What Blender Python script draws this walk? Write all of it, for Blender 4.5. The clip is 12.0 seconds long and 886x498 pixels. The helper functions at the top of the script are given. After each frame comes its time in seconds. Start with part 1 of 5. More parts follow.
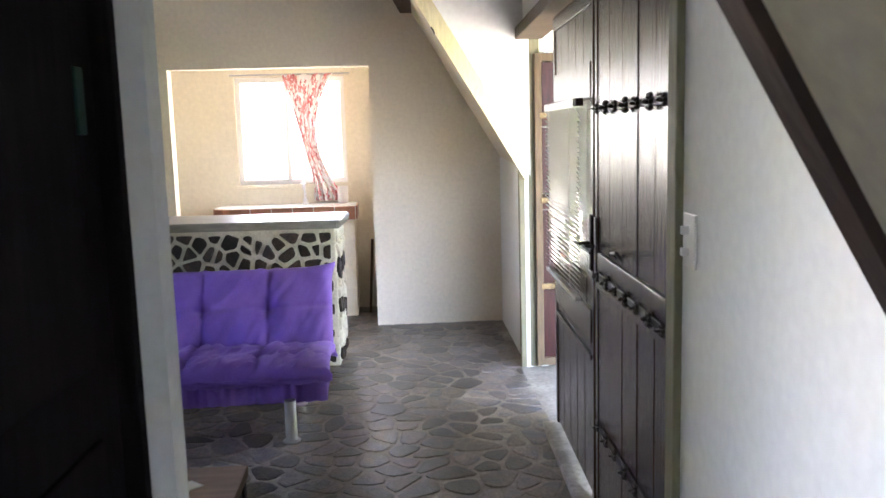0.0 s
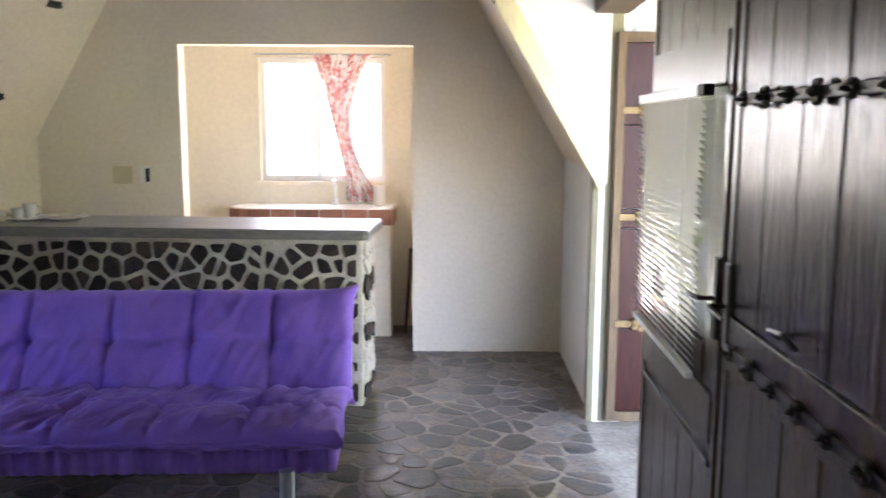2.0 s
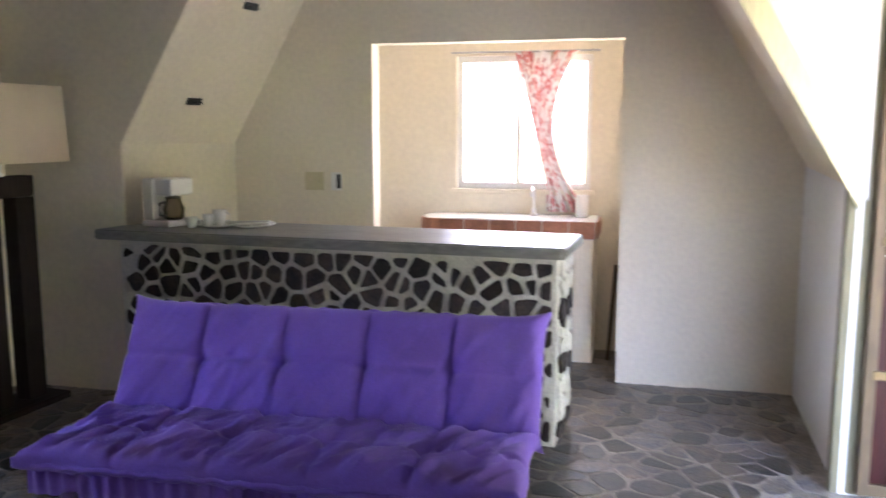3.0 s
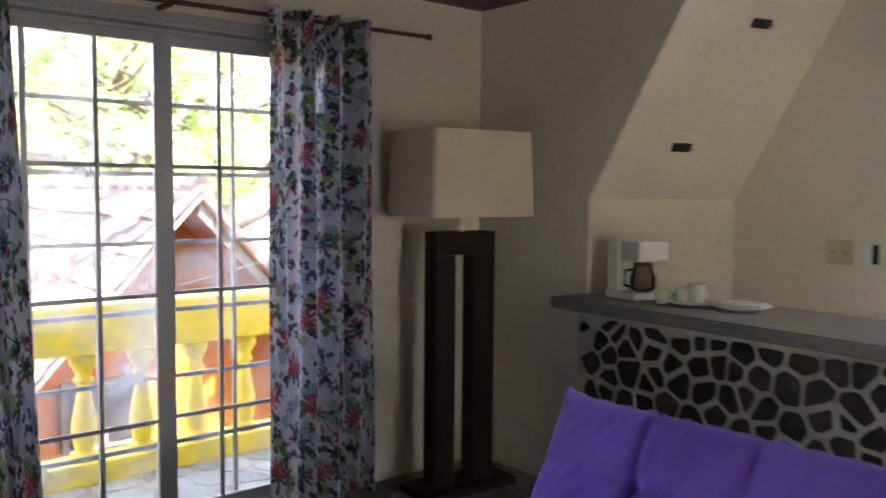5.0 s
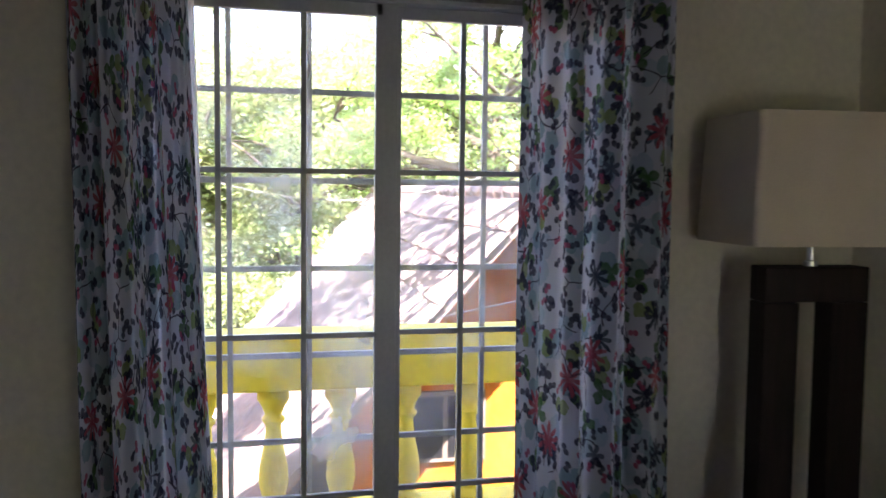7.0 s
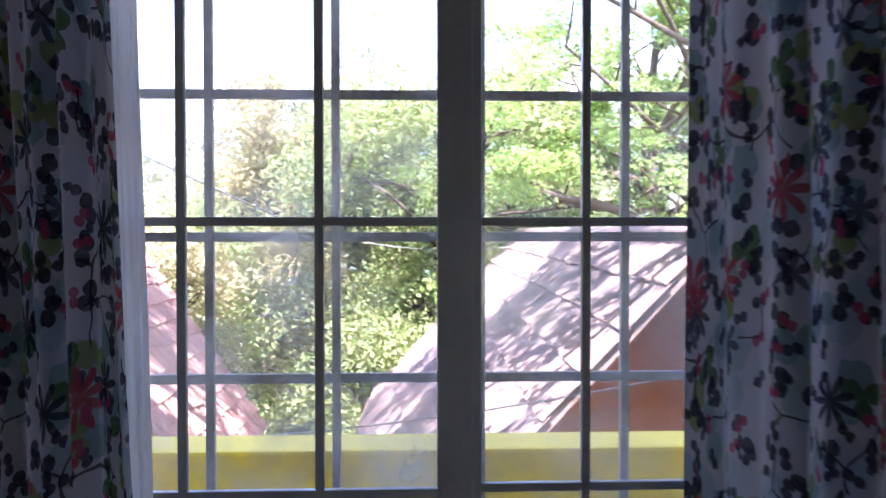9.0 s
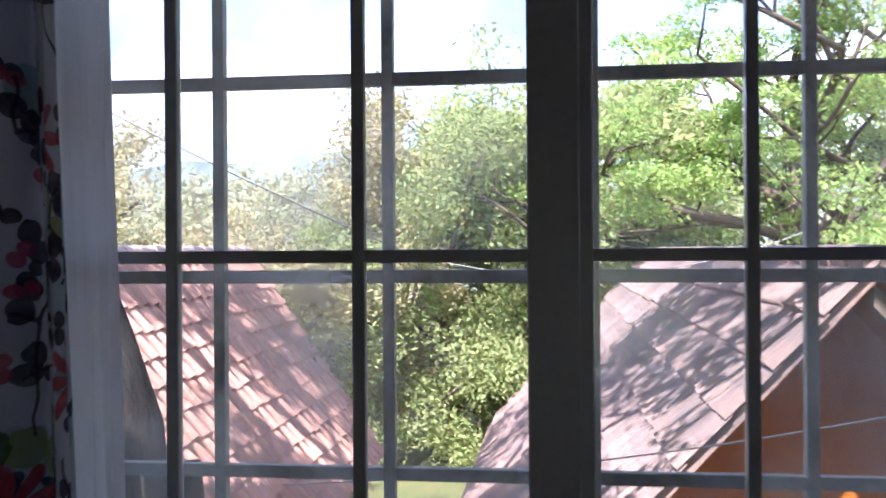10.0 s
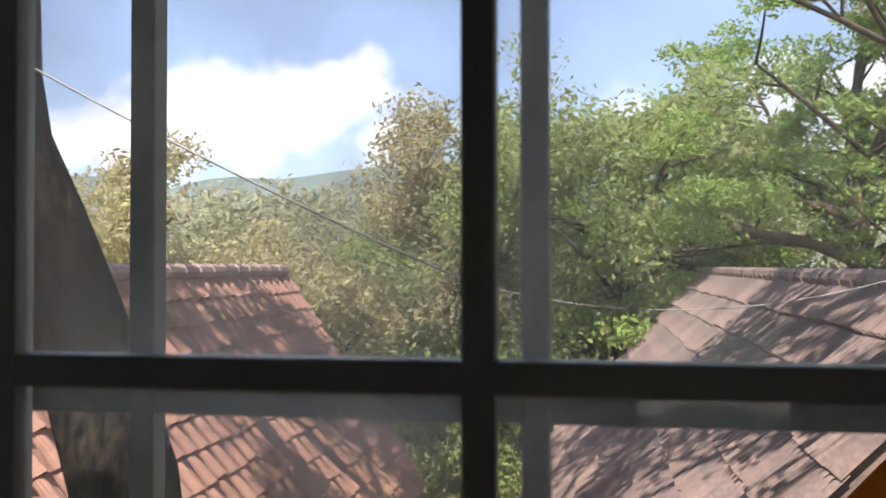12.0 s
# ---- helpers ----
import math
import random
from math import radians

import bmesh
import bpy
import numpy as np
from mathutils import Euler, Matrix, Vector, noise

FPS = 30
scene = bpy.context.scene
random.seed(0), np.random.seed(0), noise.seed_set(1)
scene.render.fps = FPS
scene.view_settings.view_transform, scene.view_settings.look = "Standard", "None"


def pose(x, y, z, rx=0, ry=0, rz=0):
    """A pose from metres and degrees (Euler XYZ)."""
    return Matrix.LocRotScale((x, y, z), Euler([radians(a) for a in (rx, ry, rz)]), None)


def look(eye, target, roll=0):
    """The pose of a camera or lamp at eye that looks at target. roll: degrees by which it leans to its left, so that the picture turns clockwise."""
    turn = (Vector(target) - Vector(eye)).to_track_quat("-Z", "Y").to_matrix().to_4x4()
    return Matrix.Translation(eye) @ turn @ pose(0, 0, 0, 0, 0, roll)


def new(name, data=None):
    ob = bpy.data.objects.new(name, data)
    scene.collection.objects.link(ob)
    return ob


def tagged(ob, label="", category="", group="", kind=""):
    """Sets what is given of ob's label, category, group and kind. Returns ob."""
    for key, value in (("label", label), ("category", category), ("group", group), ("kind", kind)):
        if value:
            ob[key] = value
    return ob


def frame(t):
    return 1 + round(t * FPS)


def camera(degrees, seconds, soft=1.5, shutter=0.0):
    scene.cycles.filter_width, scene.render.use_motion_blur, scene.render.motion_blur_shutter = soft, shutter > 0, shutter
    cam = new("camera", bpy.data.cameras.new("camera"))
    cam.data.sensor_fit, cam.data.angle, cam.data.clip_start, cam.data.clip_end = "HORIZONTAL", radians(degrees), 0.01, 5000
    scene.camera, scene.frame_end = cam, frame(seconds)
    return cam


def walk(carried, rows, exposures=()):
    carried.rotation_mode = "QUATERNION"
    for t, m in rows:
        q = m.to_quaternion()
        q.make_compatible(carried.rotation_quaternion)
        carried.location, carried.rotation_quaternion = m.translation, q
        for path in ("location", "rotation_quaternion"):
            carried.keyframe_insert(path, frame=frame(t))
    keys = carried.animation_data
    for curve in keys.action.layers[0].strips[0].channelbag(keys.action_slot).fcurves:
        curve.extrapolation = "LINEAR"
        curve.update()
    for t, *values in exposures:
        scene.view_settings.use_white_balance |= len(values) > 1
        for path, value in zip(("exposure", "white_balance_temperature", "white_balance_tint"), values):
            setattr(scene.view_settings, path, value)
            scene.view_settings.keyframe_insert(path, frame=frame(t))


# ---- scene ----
cam = camera(55.7, 12.0, shutter=0.5)
EXPOSURES = [(0, 5.3, 6250, 21), (1.5, 5.15, 6200, 22), (2.5, 5.15, 6050, 24), (3.5, 5.0, 6050, 26), (5.5, 4.35, 6150, 28), (6.5, 3.9, 6000, 27), (7.2, 3.75, 5850, 25), (9, 2.95, 5400, 32), (9.5, 2.55, 5450, 28), (10.5, 1.75, 5750, 25), (11.5, 1.1, 6250, 20), (12, 1.1, 6350, 19)]
PATH = [
    (0, (-0.076, -0.055, 1.537), (0.048, 1.922, 1.26), -1.6),
    (0.5, (-0.055, 0.233, 1.545), (0.062, 2.213, 1.293), -0.5),
    (1, (-0.059, 0.48, 1.548), (0.044, 2.463, 1.309), -0.2),
    (1.5, (-0.072, 0.752, 1.555), (0.041, 2.733, 1.302), -0.8),
    (2, (-0.033, 0.98, 1.538), (-0.02, 2.959, 1.248), 0.3),
    (2.5, (0, 1.25, 1.543), (-0.261, 3.212, 1.253), 0.5),
    (3, (-0.038, 1.531, 1.536), (-0.51, 3.454, 1.253), 0),
    (3.3, (-0.092, 1.663, 1.513), (-0.722, 3.547, 1.283), 0.7),
    (3.5, (-0.079, 1.78, 1.509), (-0.867, 3.603, 1.267), -0.1),
    (3.7, (-0.076, 1.881, 1.503), (-1.016, 3.631, 1.265), 0.2),
    (5.3, (-0.351, 2.813, 1.481), (-1.99, 3.952, 1.356), 0.8),
    (5.5, (-0.364, 2.961, 1.472), (-2.079, 3.984, 1.355), 1.3),
    (5.9, (-0.5, 3.134, 1.453), (-2.308, 3.981, 1.346), 1.9),
    (6, (-0.527, 3.165, 1.473), (-2.354, 3.968, 1.352), 1.9),
    (6.5, (-0.787, 3.32, 1.504), (-2.685, 3.943, 1.397), 1),
    (7, (-1.011, 3.534, 1.516), (-2.955, 3.982, 1.378), 0.62),
    (7.2, (-1.114, 3.606, 1.525), (-3.072, 3.991, 1.384), 0.69),
    (9, (-2.106, 3.877, 1.559), (-4.104, 3.961, 1.514), -0.05),
    (9.5, (-2.357, 3.92, 1.561), (-4.356, 3.841, 1.532), -0.02),
    (10, (-2.621, 3.943, 1.585), (-4.61, 3.729, 1.586), -0.39),
    (10.5, (-2.834, 3.942, 1.596), (-4.813, 3.65, 1.604), 0.33),
    (11, (-3.018, 3.945, 1.608), (-4.982, 3.57, 1.644), 0.67),
    (11.5, (-3.174, 3.861, 1.607), (-5.141, 3.5, 1.637), 0.29),
    (12, (-3.331, 3.75, 1.634), (-5.307, 3.448, 1.673), -0.08),
]
walk(cam, [(t, look(eye, target, roll)) for t, eye, target, roll in PATH], EXPOSURES)

# ---- light ----
SUN_DIR = Vector((0.60, -0.14, 0.78)).normalized()          # towards the sun
world = bpy.data.worlds.new("world")
scene.world = world
world.use_nodes = True
wn, wl = world.node_tree.nodes, world.node_tree.links
sky = wn.new("ShaderNodeTexSky")
sky.sky_type, sky.sun_disc = "NISHITA", False
sky.sun_elevation = math.asin(SUN_DIR.z)
sky.sun_rotation = math.atan2(SUN_DIR.x, SUN_DIR.y)
sky.air_density, sky.dust_density, sky.ozone_density = 1.0, 1.2, 1.5
co = wn.new("ShaderNodeTexCoord")
cloud = wn.new("ShaderNodeTexNoise")
cloud.inputs["Scale"].default_value, cloud.inputs["Detail"].default_value, cloud.inputs["Roughness"].default_value = 8.0, 9.0, 0.58
wl.new(co.outputs["Generated"], cloud.inputs["Vector"])


def world_math(op, a, b=0.0):
    q = wn.new("ShaderNodeMath")
    q.operation = op
    for k, v in enumerate((a, b)):
        if isinstance(v, (int, float)):
            q.inputs[k].default_value = v
        else:
            wl.new(v, q.inputs[k])
    return q.outputs[0]


puffs = None                                     # cumulus banks: a direction, its half width and half height
for (cx, cy, cz), wide, tall in (((-0.927, -0.327, 0.180), 0.165, 0.066), ((-0.85, -0.52, 0.14), 0.12, 0.05), ((-0.965, -0.21, 0.145), 0.10, 0.04),
                                 ((-0.93, 0.36, 0.15), 0.3, 0.08), ((-0.6, -0.78, 0.2), 0.3, 0.1), ((-0.75, 0.65, 0.3), 0.35, 0.12), ((0.5, 0.8, 0.3), 0.5, 0.15)):
    sub, div, ln = wn.new("ShaderNodeVectorMath"), wn.new("ShaderNodeVectorMath"), wn.new("ShaderNodeVectorMath")
    sub.operation, div.operation, ln.operation = "SUBTRACT", "DIVIDE", "LENGTH"
    sub.inputs[1].default_value, div.inputs[1].default_value = (cx, cy, cz), (wide, wide, tall)
    wl.new(co.outputs["Generated"], sub.inputs[0])
    wl.new(sub.outputs[0], div.inputs[0])
    wl.new(div.outputs[0], ln.inputs[0])
    one = world_math("SUBTRACT", 1.0, ln.outputs["Value"])
    puffs = one if puffs is None else world_math("MAXIMUM", puffs, one)
shape = world_math("ADD", puffs, world_math("MULTIPLY", world_math("SUBTRACT", cloud.outputs["Fac"], 0.5), 3.3))
cloud_ramp = wn.new("ShaderNodeMapRange")
cloud_ramp.inputs[1].default_value, cloud_ramp.inputs[2].default_value = 0.0, 0.5
wl.new(shape, cloud_ramp.inputs[0])
haze = wn.new("ShaderNodeMixRGB")
haze.inputs[0].default_value, haze.inputs[2].default_value = 0.22, (4.6, 5.4, 6.6, 1)
cloud_mix = wn.new("ShaderNodeMixRGB")
cloud_mix.inputs[2].default_value = (7.0, 7.2, 7.5, 1)
wl.new(sky.outputs[0], haze.inputs[1])
wl.new(cloud_ramp.outputs[0], cloud_mix.inputs[0])
wl.new(haze.outputs[0], cloud_mix.inputs[1])
wl.new(cloud_mix.outputs[0], wn["Background"].inputs[0])
wn["Background"].inputs[1].default_value = 0.122

sun = new("sun", bpy.data.lights.new("sun", "SUN"))
sun.data.energy, sun.data.angle, sun.data.color = 4.4, radians(0.53), (1.0, 0.94, 0.84)
sun.matrix_world = look((0, 0, 30), Vector((0, 0, 30)) - SUN_DIR)


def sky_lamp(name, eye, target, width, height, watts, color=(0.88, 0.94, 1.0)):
    """An area lamp at an opening of the house, in place of daylight there."""
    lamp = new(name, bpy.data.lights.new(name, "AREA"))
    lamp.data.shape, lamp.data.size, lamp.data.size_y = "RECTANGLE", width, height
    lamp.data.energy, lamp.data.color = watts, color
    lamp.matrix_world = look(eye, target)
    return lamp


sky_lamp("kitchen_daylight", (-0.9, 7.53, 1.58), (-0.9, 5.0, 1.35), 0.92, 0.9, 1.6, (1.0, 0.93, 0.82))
# fill lamp added behind an unseen opening to brighten the first room and sofa
sky_lamp("first_room_fill", (-2.52, -0.25, 1.35), (2.0, 0.9, 1.2), 2.2, 1.8, 0.38, (0.80, 0.90, 1.0))
sky_lamp("doorway_daylight", (0.84, 4.66, 1.05), (-2.0, 4.5, 1.7), 0.9, 1.8, 0.06, (1.0, 0.88, 0.68))

# ---- materials ----


def material(name, rgb, rough=0.6, metal=0.0, vary=0.12, grain=(6.0, 60.0), bump=0.15, hue=None, stretch=(1, 1, 1), random=0.0, spec=0.5, distance=0.004):
    """A surface with two scales of variation; hue: a second colour in large patches; random: spread between objects."""
    m = bpy.data.materials.new(name)
    m.use_nodes = True
    n, l = m.node_tree.nodes, m.node_tree.links
    b = n["Principled BSDF"]
    b.inputs["Roughness"].default_value, b.inputs["Metallic"].default_value = rough, metal
    b.inputs["Specular IOR Level"].default_value = spec
    tc, mp = n.new("ShaderNodeTexCoord"), n.new("ShaderNodeMapping")
    mp.inputs["Scale"].default_value = stretch
    l.new(tc.outputs["Object"], mp.inputs[0])
    big, fine = n.new("ShaderNodeTexNoise"), n.new("ShaderNodeTexNoise")
    for node, s in ((big, grain[0]), (fine, grain[1])):
        node.inputs["Scale"].default_value, node.inputs["Detail"].default_value = s, 5.0
        l.new(mp.outputs[0], node.inputs["Vector"])
    mix = n.new("ShaderNodeMixRGB")
    other = hue or [c * (1 - 1.6 * vary) for c in rgb]
    mix.inputs[1].default_value, mix.inputs[2].default_value = (*rgb, 1), (*other, 1)
    ramp = n.new("ShaderNodeMapRange")
    ramp.inputs[1].default_value, ramp.inputs[2].default_value = 0.35, 0.68
    l.new(big.outputs["Fac"], ramp.inputs[0])
    l.new(ramp.outputs[0], mix.inputs[0])
    hsv = n.new("ShaderNodeHueSaturation")
    val = n.new("ShaderNodeMapRange")
    val.inputs[1].default_value, val.inputs[2].default_value = 0.3, 0.7
    val.inputs[3].default_value, val.inputs[4].default_value = 1 - vary, 1 + vary
    l.new(fine.outputs["Fac"], val.inputs[0])
    l.new(mix.outputs[0], hsv.inputs["Color"])
    last = val.outputs[0]
    if random:
        info, spread, mul = n.new("ShaderNodeObjectInfo"), n.new("ShaderNodeMapRange"), n.new("ShaderNodeMath")
        geo, add = n.new("ShaderNodeNewGeometry"), n.new("ShaderNodeMath")
        add.operation, mul.operation = "ADD", "MULTIPLY"
        frac = n.new("ShaderNodeMath")
        frac.operation = "FRACT"
        l.new(info.outputs["Random"], add.inputs[0])
        l.new(geo.outputs["Random Per Island"], add.inputs[1])
        l.new(add.outputs[0], frac.inputs[0])
        spread.inputs[3].default_value, spread.inputs[4].default_value = 1 - random, 1 + random
        l.new(frac.outputs[0], spread.inputs[0])
        l.new(spread.outputs[0], mul.inputs[0])
        l.new(last, mul.inputs[1])
        last = mul.outputs[0]
    l.new(last, hsv.inputs["Value"])
    l.new(hsv.outputs[0], b.inputs["Base Color"])
    if bump:
        bp = n.new("ShaderNodeBump")
        bp.inputs["Strength"].default_value, bp.inputs["Distance"].default_value = bump, distance
        l.new(fine.outputs["Fac"], bp.inputs["Height"])
        l.new(bp.outputs[0], b.inputs["Normal"])
    return m


def glass(name, rough=0.0, tint=(1, 1, 1), dirt=0.0):
    m = bpy.data.materials.new(name)
    m.use_nodes = True
    n, l = m.node_tree.nodes, m.node_tree.links
    n.remove(n["Principled BSDF"])
    out = n["Material Output"]
    clear, gloss, mix, fres = n.new("ShaderNodeBsdfTransparent"), n.new("ShaderNodeBsdfGlossy"), n.new("ShaderNodeMixShader"), n.new("ShaderNodeFresnel")
    clear.inputs[0].default_value = (*tint, 1)
    gloss.inputs["Roughness"].default_value = 0.02
    fres.inputs[0].default_value = 1.45
    l.new(fres.outputs[0], mix.inputs[0])
    l.new(clear.outputs[0], mix.inputs[1])
    l.new(gloss.outputs[0], mix.inputs[2])
    last = mix
    if dirt:
        dust, dmix, nz, rng = n.new("ShaderNodeBsdfDiffuse"), n.new("ShaderNodeMixShader"), n.new("ShaderNodeTexNoise"), n.new("ShaderNodeMapRange")
        tc = n.new("ShaderNodeTexCoord")
        l.new(tc.outputs["Object"], nz.inputs["Vector"])
        nz.inputs["Scale"].default_value, nz.inputs["Detail"].default_value = 4.0, 8.0
        rng.inputs[1].default_value, rng.inputs[2].default_value, rng.inputs[4].default_value = 0.40, 0.78, dirt
        l.new(nz.outputs["Fac"], rng.inputs[0])
        film, both = n.new("ShaderNodeBsdfTranslucent"), n.new("ShaderNodeMixShader")
        dust.inputs[0].default_value = (0.6, 0.6, 0.58, 1)
        film.inputs[0].default_value = (0.75, 0.75, 0.72, 1)
        both.inputs[0].default_value = 0.65
        l.new(dust.outputs[0], both.inputs[1])
        l.new(film.outputs[0], both.inputs[2])
        l.new(rng.outputs[0], dmix.inputs[0])
        l.new(mix.outputs[0], dmix.inputs[1])
        l.new(both.outputs[0], dmix.inputs[2])
        last = dmix
    l.new(last.outputs[0], out.inputs["Surface"])
    return m


def leafy(name, rgb, spread=0.27, through_light=0.52):
    """Foliage: each leaf of its own shade, lit through from behind."""
    m = bpy.data.materials.new(name)
    m.use_nodes = True
    n, l = m.node_tree.nodes, m.node_tree.links
    n.remove(n["Principled BSDF"])
    geo, hsv = n.new("ShaderNodeNewGeometry"), n.new("ShaderNodeHueSaturation")
    va, hu = n.new("ShaderNodeMapRange"), n.new("ShaderNodeMapRange")
    va.inputs[3].default_value, va.inputs[4].default_value = 1 - spread, 1 + spread
    hu.inputs[3].default_value, hu.inputs[4].default_value = 0.465, 0.525
    l.new(geo.outputs["Random Per Island"], va.inputs[0])
    l.new(geo.outputs["Random Per Island"], hu.inputs[0])
    hsv.inputs["Color"].default_value = (*rgb, 1)
    l.new(va.outputs[0], hsv.inputs["Value"])
    l.new(hu.outputs[0], hsv.inputs["Hue"])
    d, t, mix = n.new("ShaderNodeBsdfDiffuse"), n.new("ShaderNodeBsdfTranslucent"), n.new("ShaderNodeMixShader")
    mix.inputs[0].default_value = through_light
    for s in (d, t):
        l.new(hsv.outputs[0], s.inputs[0])
    l.new(d.outputs[0], mix.inputs[1])
    l.new(t.outputs[0], mix.inputs[2])
    l.new(mix.outputs[0], n["Material Output"].inputs["Surface"])
    return m


def floral(name, ground, layers, translucency=0.25, twigs=None):
    """Printed cloth on UV in metres. layers: (scale, colour, petals, size, share, stretch)."""
    m = bpy.data.materials.new(name)
    m.use_nodes = True
    n, l = m.node_tree.nodes, m.node_tree.links
    n.remove(n["Principled BSDF"])
    uv = n.new("ShaderNodeUVMap")
    last = n.new("ShaderNodeRGB").outputs[0]
    last.default_value = (*ground, 1)

    def math_node(op, a, b=None):
        q = n.new("ShaderNodeMath")
        q.operation = op
        for i, v in enumerate((a, b)):
            if v is None:
                continue
            if isinstance(v, (int, float)):
                q.inputs[i].default_value = v
            else:
                l.new(v, q.inputs[i])
        return q.outputs[0]

    wob = n.new("ShaderNodeTexNoise")
    wob.inputs["Scale"].default_value = 40
    l.new(uv.outputs[0], wob.inputs["Vector"])
    for i, (scale, rgb, petals, size, share, turn) in enumerate(layers):
        mp = n.new("ShaderNodeMapping")
        mp.inputs["Location"].default_value = (i * 3.17, i * 1.71, 0)
        mp.inputs["Rotation"].default_value = (0, 0, turn)
        l.new(uv.outputs[0], mp.inputs[0])
        vo = n.new("ShaderNodeTexVoronoi")
        vo.voronoi_dimensions = "2D"
        vo.inputs["Scale"].default_value, vo.inputs["Randomness"].default_value = scale, 0.8
        l.new(mp.outputs[0], vo.inputs["Vector"])
        sub = n.new("ShaderNodeVectorMath")
        sub.operation = "SUBTRACT"
        l.new(mp.outputs[0], sub.inputs[0])
        l.new(vo.outputs["Position"], sub.inputs[1])
        sx = n.new("ShaderNodeSeparateXYZ")
        l.new(sub.outputs[0], sx.inputs[0])
        col = n.new("ShaderNodeSeparateColor")
        l.new(vo.outputs["Color"], col.inputs[0])
        angle = math_node("ADD", math_node("ARCTAN2", sx.outputs[1], sx.outputs[0]), math_node("MULTIPLY", col.outputs[1], 6.28))
        lobe = math_node("ABSOLUTE", math_node("COSINE", math_node("MULTIPLY", angle, petals / 2)))
        reach = math_node("MULTIPLY", math_node("ADD", math_node("MULTIPLY", lobe, 0.8), 0.2), size)
        reach = math_node("MULTIPLY", reach, math_node("ADD", math_node("MULTIPLY", wob.outputs["Fac"], 0.6), 0.7))
        inside = math_node("LESS_THAN", vo.outputs["Distance"], math_node("MULTIPLY", reach, scale))
        here = math_node("LESS_THAN", col.outputs[0], share)
        mask = math_node("MULTIPLY", math_node("MULTIPLY", inside, here), math_node("ADD", math_node("MULTIPLY", wob.outputs["Fac"], 0.5), 0.62))
        mask = math_node("MINIMUM", mask, 1.0)
        mix = n.new("ShaderNodeMixRGB")
        l.new(mask, mix.inputs[0])
        l.new(last, mix.inputs[1])
        mix.inputs[2].default_value = (*rgb, 1)
        last = mix.outputs[0]
    if twigs:
        scale, rgb, thick = twigs
        warp = n.new("ShaderNodeVectorMath")
        warp.operation = "MULTIPLY_ADD"
        soft = n.new("ShaderNodeTexNoise")
        soft.inputs["Scale"].default_value = 9
        l.new(uv.outputs[0], soft.inputs["Vector"])
        warp.inputs[1].default_value = (0.07, 0.07, 0)
        l.new(soft.outputs["Color"], warp.inputs[0])
        l.new(uv.outputs[0], warp.inputs[2])
        vo = n.new("ShaderNodeTexVoronoi")
        vo.voronoi_dimensions, vo.feature = "2D", "DISTANCE_TO_EDGE"
        vo.inputs["Scale"].default_value = scale
        l.new(warp.outputs[0], vo.inputs["Vector"])
        patch = n.new("ShaderNodeTexNoise")
        patch.inputs["Scale"].default_value = 5
        l.new(uv.outputs[0], patch.inputs["Vector"])
        mask = math_node("MULTIPLY", math_node("LESS_THAN", vo.outputs["Distance"], thick * scale), math_node("GREATER_THAN", patch.outputs["Fac"], 0.53))
        mix = n.new("ShaderNodeMixRGB")
        l.new(math_node("MULTIPLY", mask, 0.85), mix.inputs[0])
        l.new(last, mix.inputs[1])
        mix.inputs[2].default_value = (*rgb, 1)
        last = mix.outputs[0]
    d, t, mix = n.new("ShaderNodeBsdfDiffuse"), n.new("ShaderNodeBsdfTranslucent"), n.new("ShaderNodeMixShader")
    mix.inputs[0].default_value = translucency
    l.new(last, d.inputs[0])
    l.new(last, t.inputs[0])
    l.new(d.outputs[0], mix.inputs[1])
    l.new(t.outputs[0], mix.inputs[2])
    l.new(mix.outputs[0], n["Material Output"].inputs["Surface"])
    return m


PLASTER = material("cream_plaster", (0.80, 0.725, 0.59), 0.85, vary=0.05, grain=(1.2, 35), bump=0.25, distance=0.006)
PLASTER_WHITE = material("white_plaster", (0.80, 0.80, 0.78), 0.8, vary=0.04, grain=(1.5, 30), bump=0.2)
PLASTER_KITCHEN = material("kitchen_plaster", (0.80, 0.73, 0.59), 0.85, vary=0.05, grain=(1.5, 30), bump=0.2)
TRIM_YELLOW = material("cream_yellow_trim", (0.72, 0.66, 0.40), 0.6, vary=0.1, grain=(4, 60), stretch=(1, 1, 0.2))
POST_GREEN = material("pale_green_frame", (0.20, 0.185, 0.11), 0.65, vary=0.15, grain=(4, 60), stretch=(1, 1, 0.15))
CEILING_WOOD = material("dark_ceiling_wood", (0.09, 0.045, 0.03), 0.5, vary=0.25, grain=(3, 30), stretch=(1, 0.1, 1))
DARK_WOOD = material("espresso_wood", (0.012, 0.0075, 0.006), 0.6, vary=0.3, grain=(5, 45), stretch=(1, 1, 0.12), bump=0.35, hue=(0.022, 0.013, 0.010), spec=0.25)
LEAF_WOOD = material("varnished_dark_planks", (0.020, 0.011, 0.008), 0.24, vary=0.35, grain=(7, 60), stretch=(1, 1, 0.1), bump=0.7, hue=(0.060, 0.036, 0.024), random=0.3, distance=0.006)
DOOR_DARK = material("nearly_black_door_wood", (0.012, 0.009, 0.009), 0.8, vary=0.3, grain=(5, 45), stretch=(1, 1, 0.12), bump=0.3, spec=0.06)
RED_WOOD = material("reddish_varnished_wood", (0.028, 0.0035, 0.003), 0.4, spec=0.2, vary=0.3, grain=(5, 50), stretch=(1, 1, 0.15), hue=(0.03, 0.007, 0.006))
PALE_WOOD = material("weathered_pale_wood", (0.09, 0.058, 0.028), 0.7, vary=0.25, grain=(6, 60), stretch=(1, 1, 0.12), hue=(0.12, 0.08, 0.042))
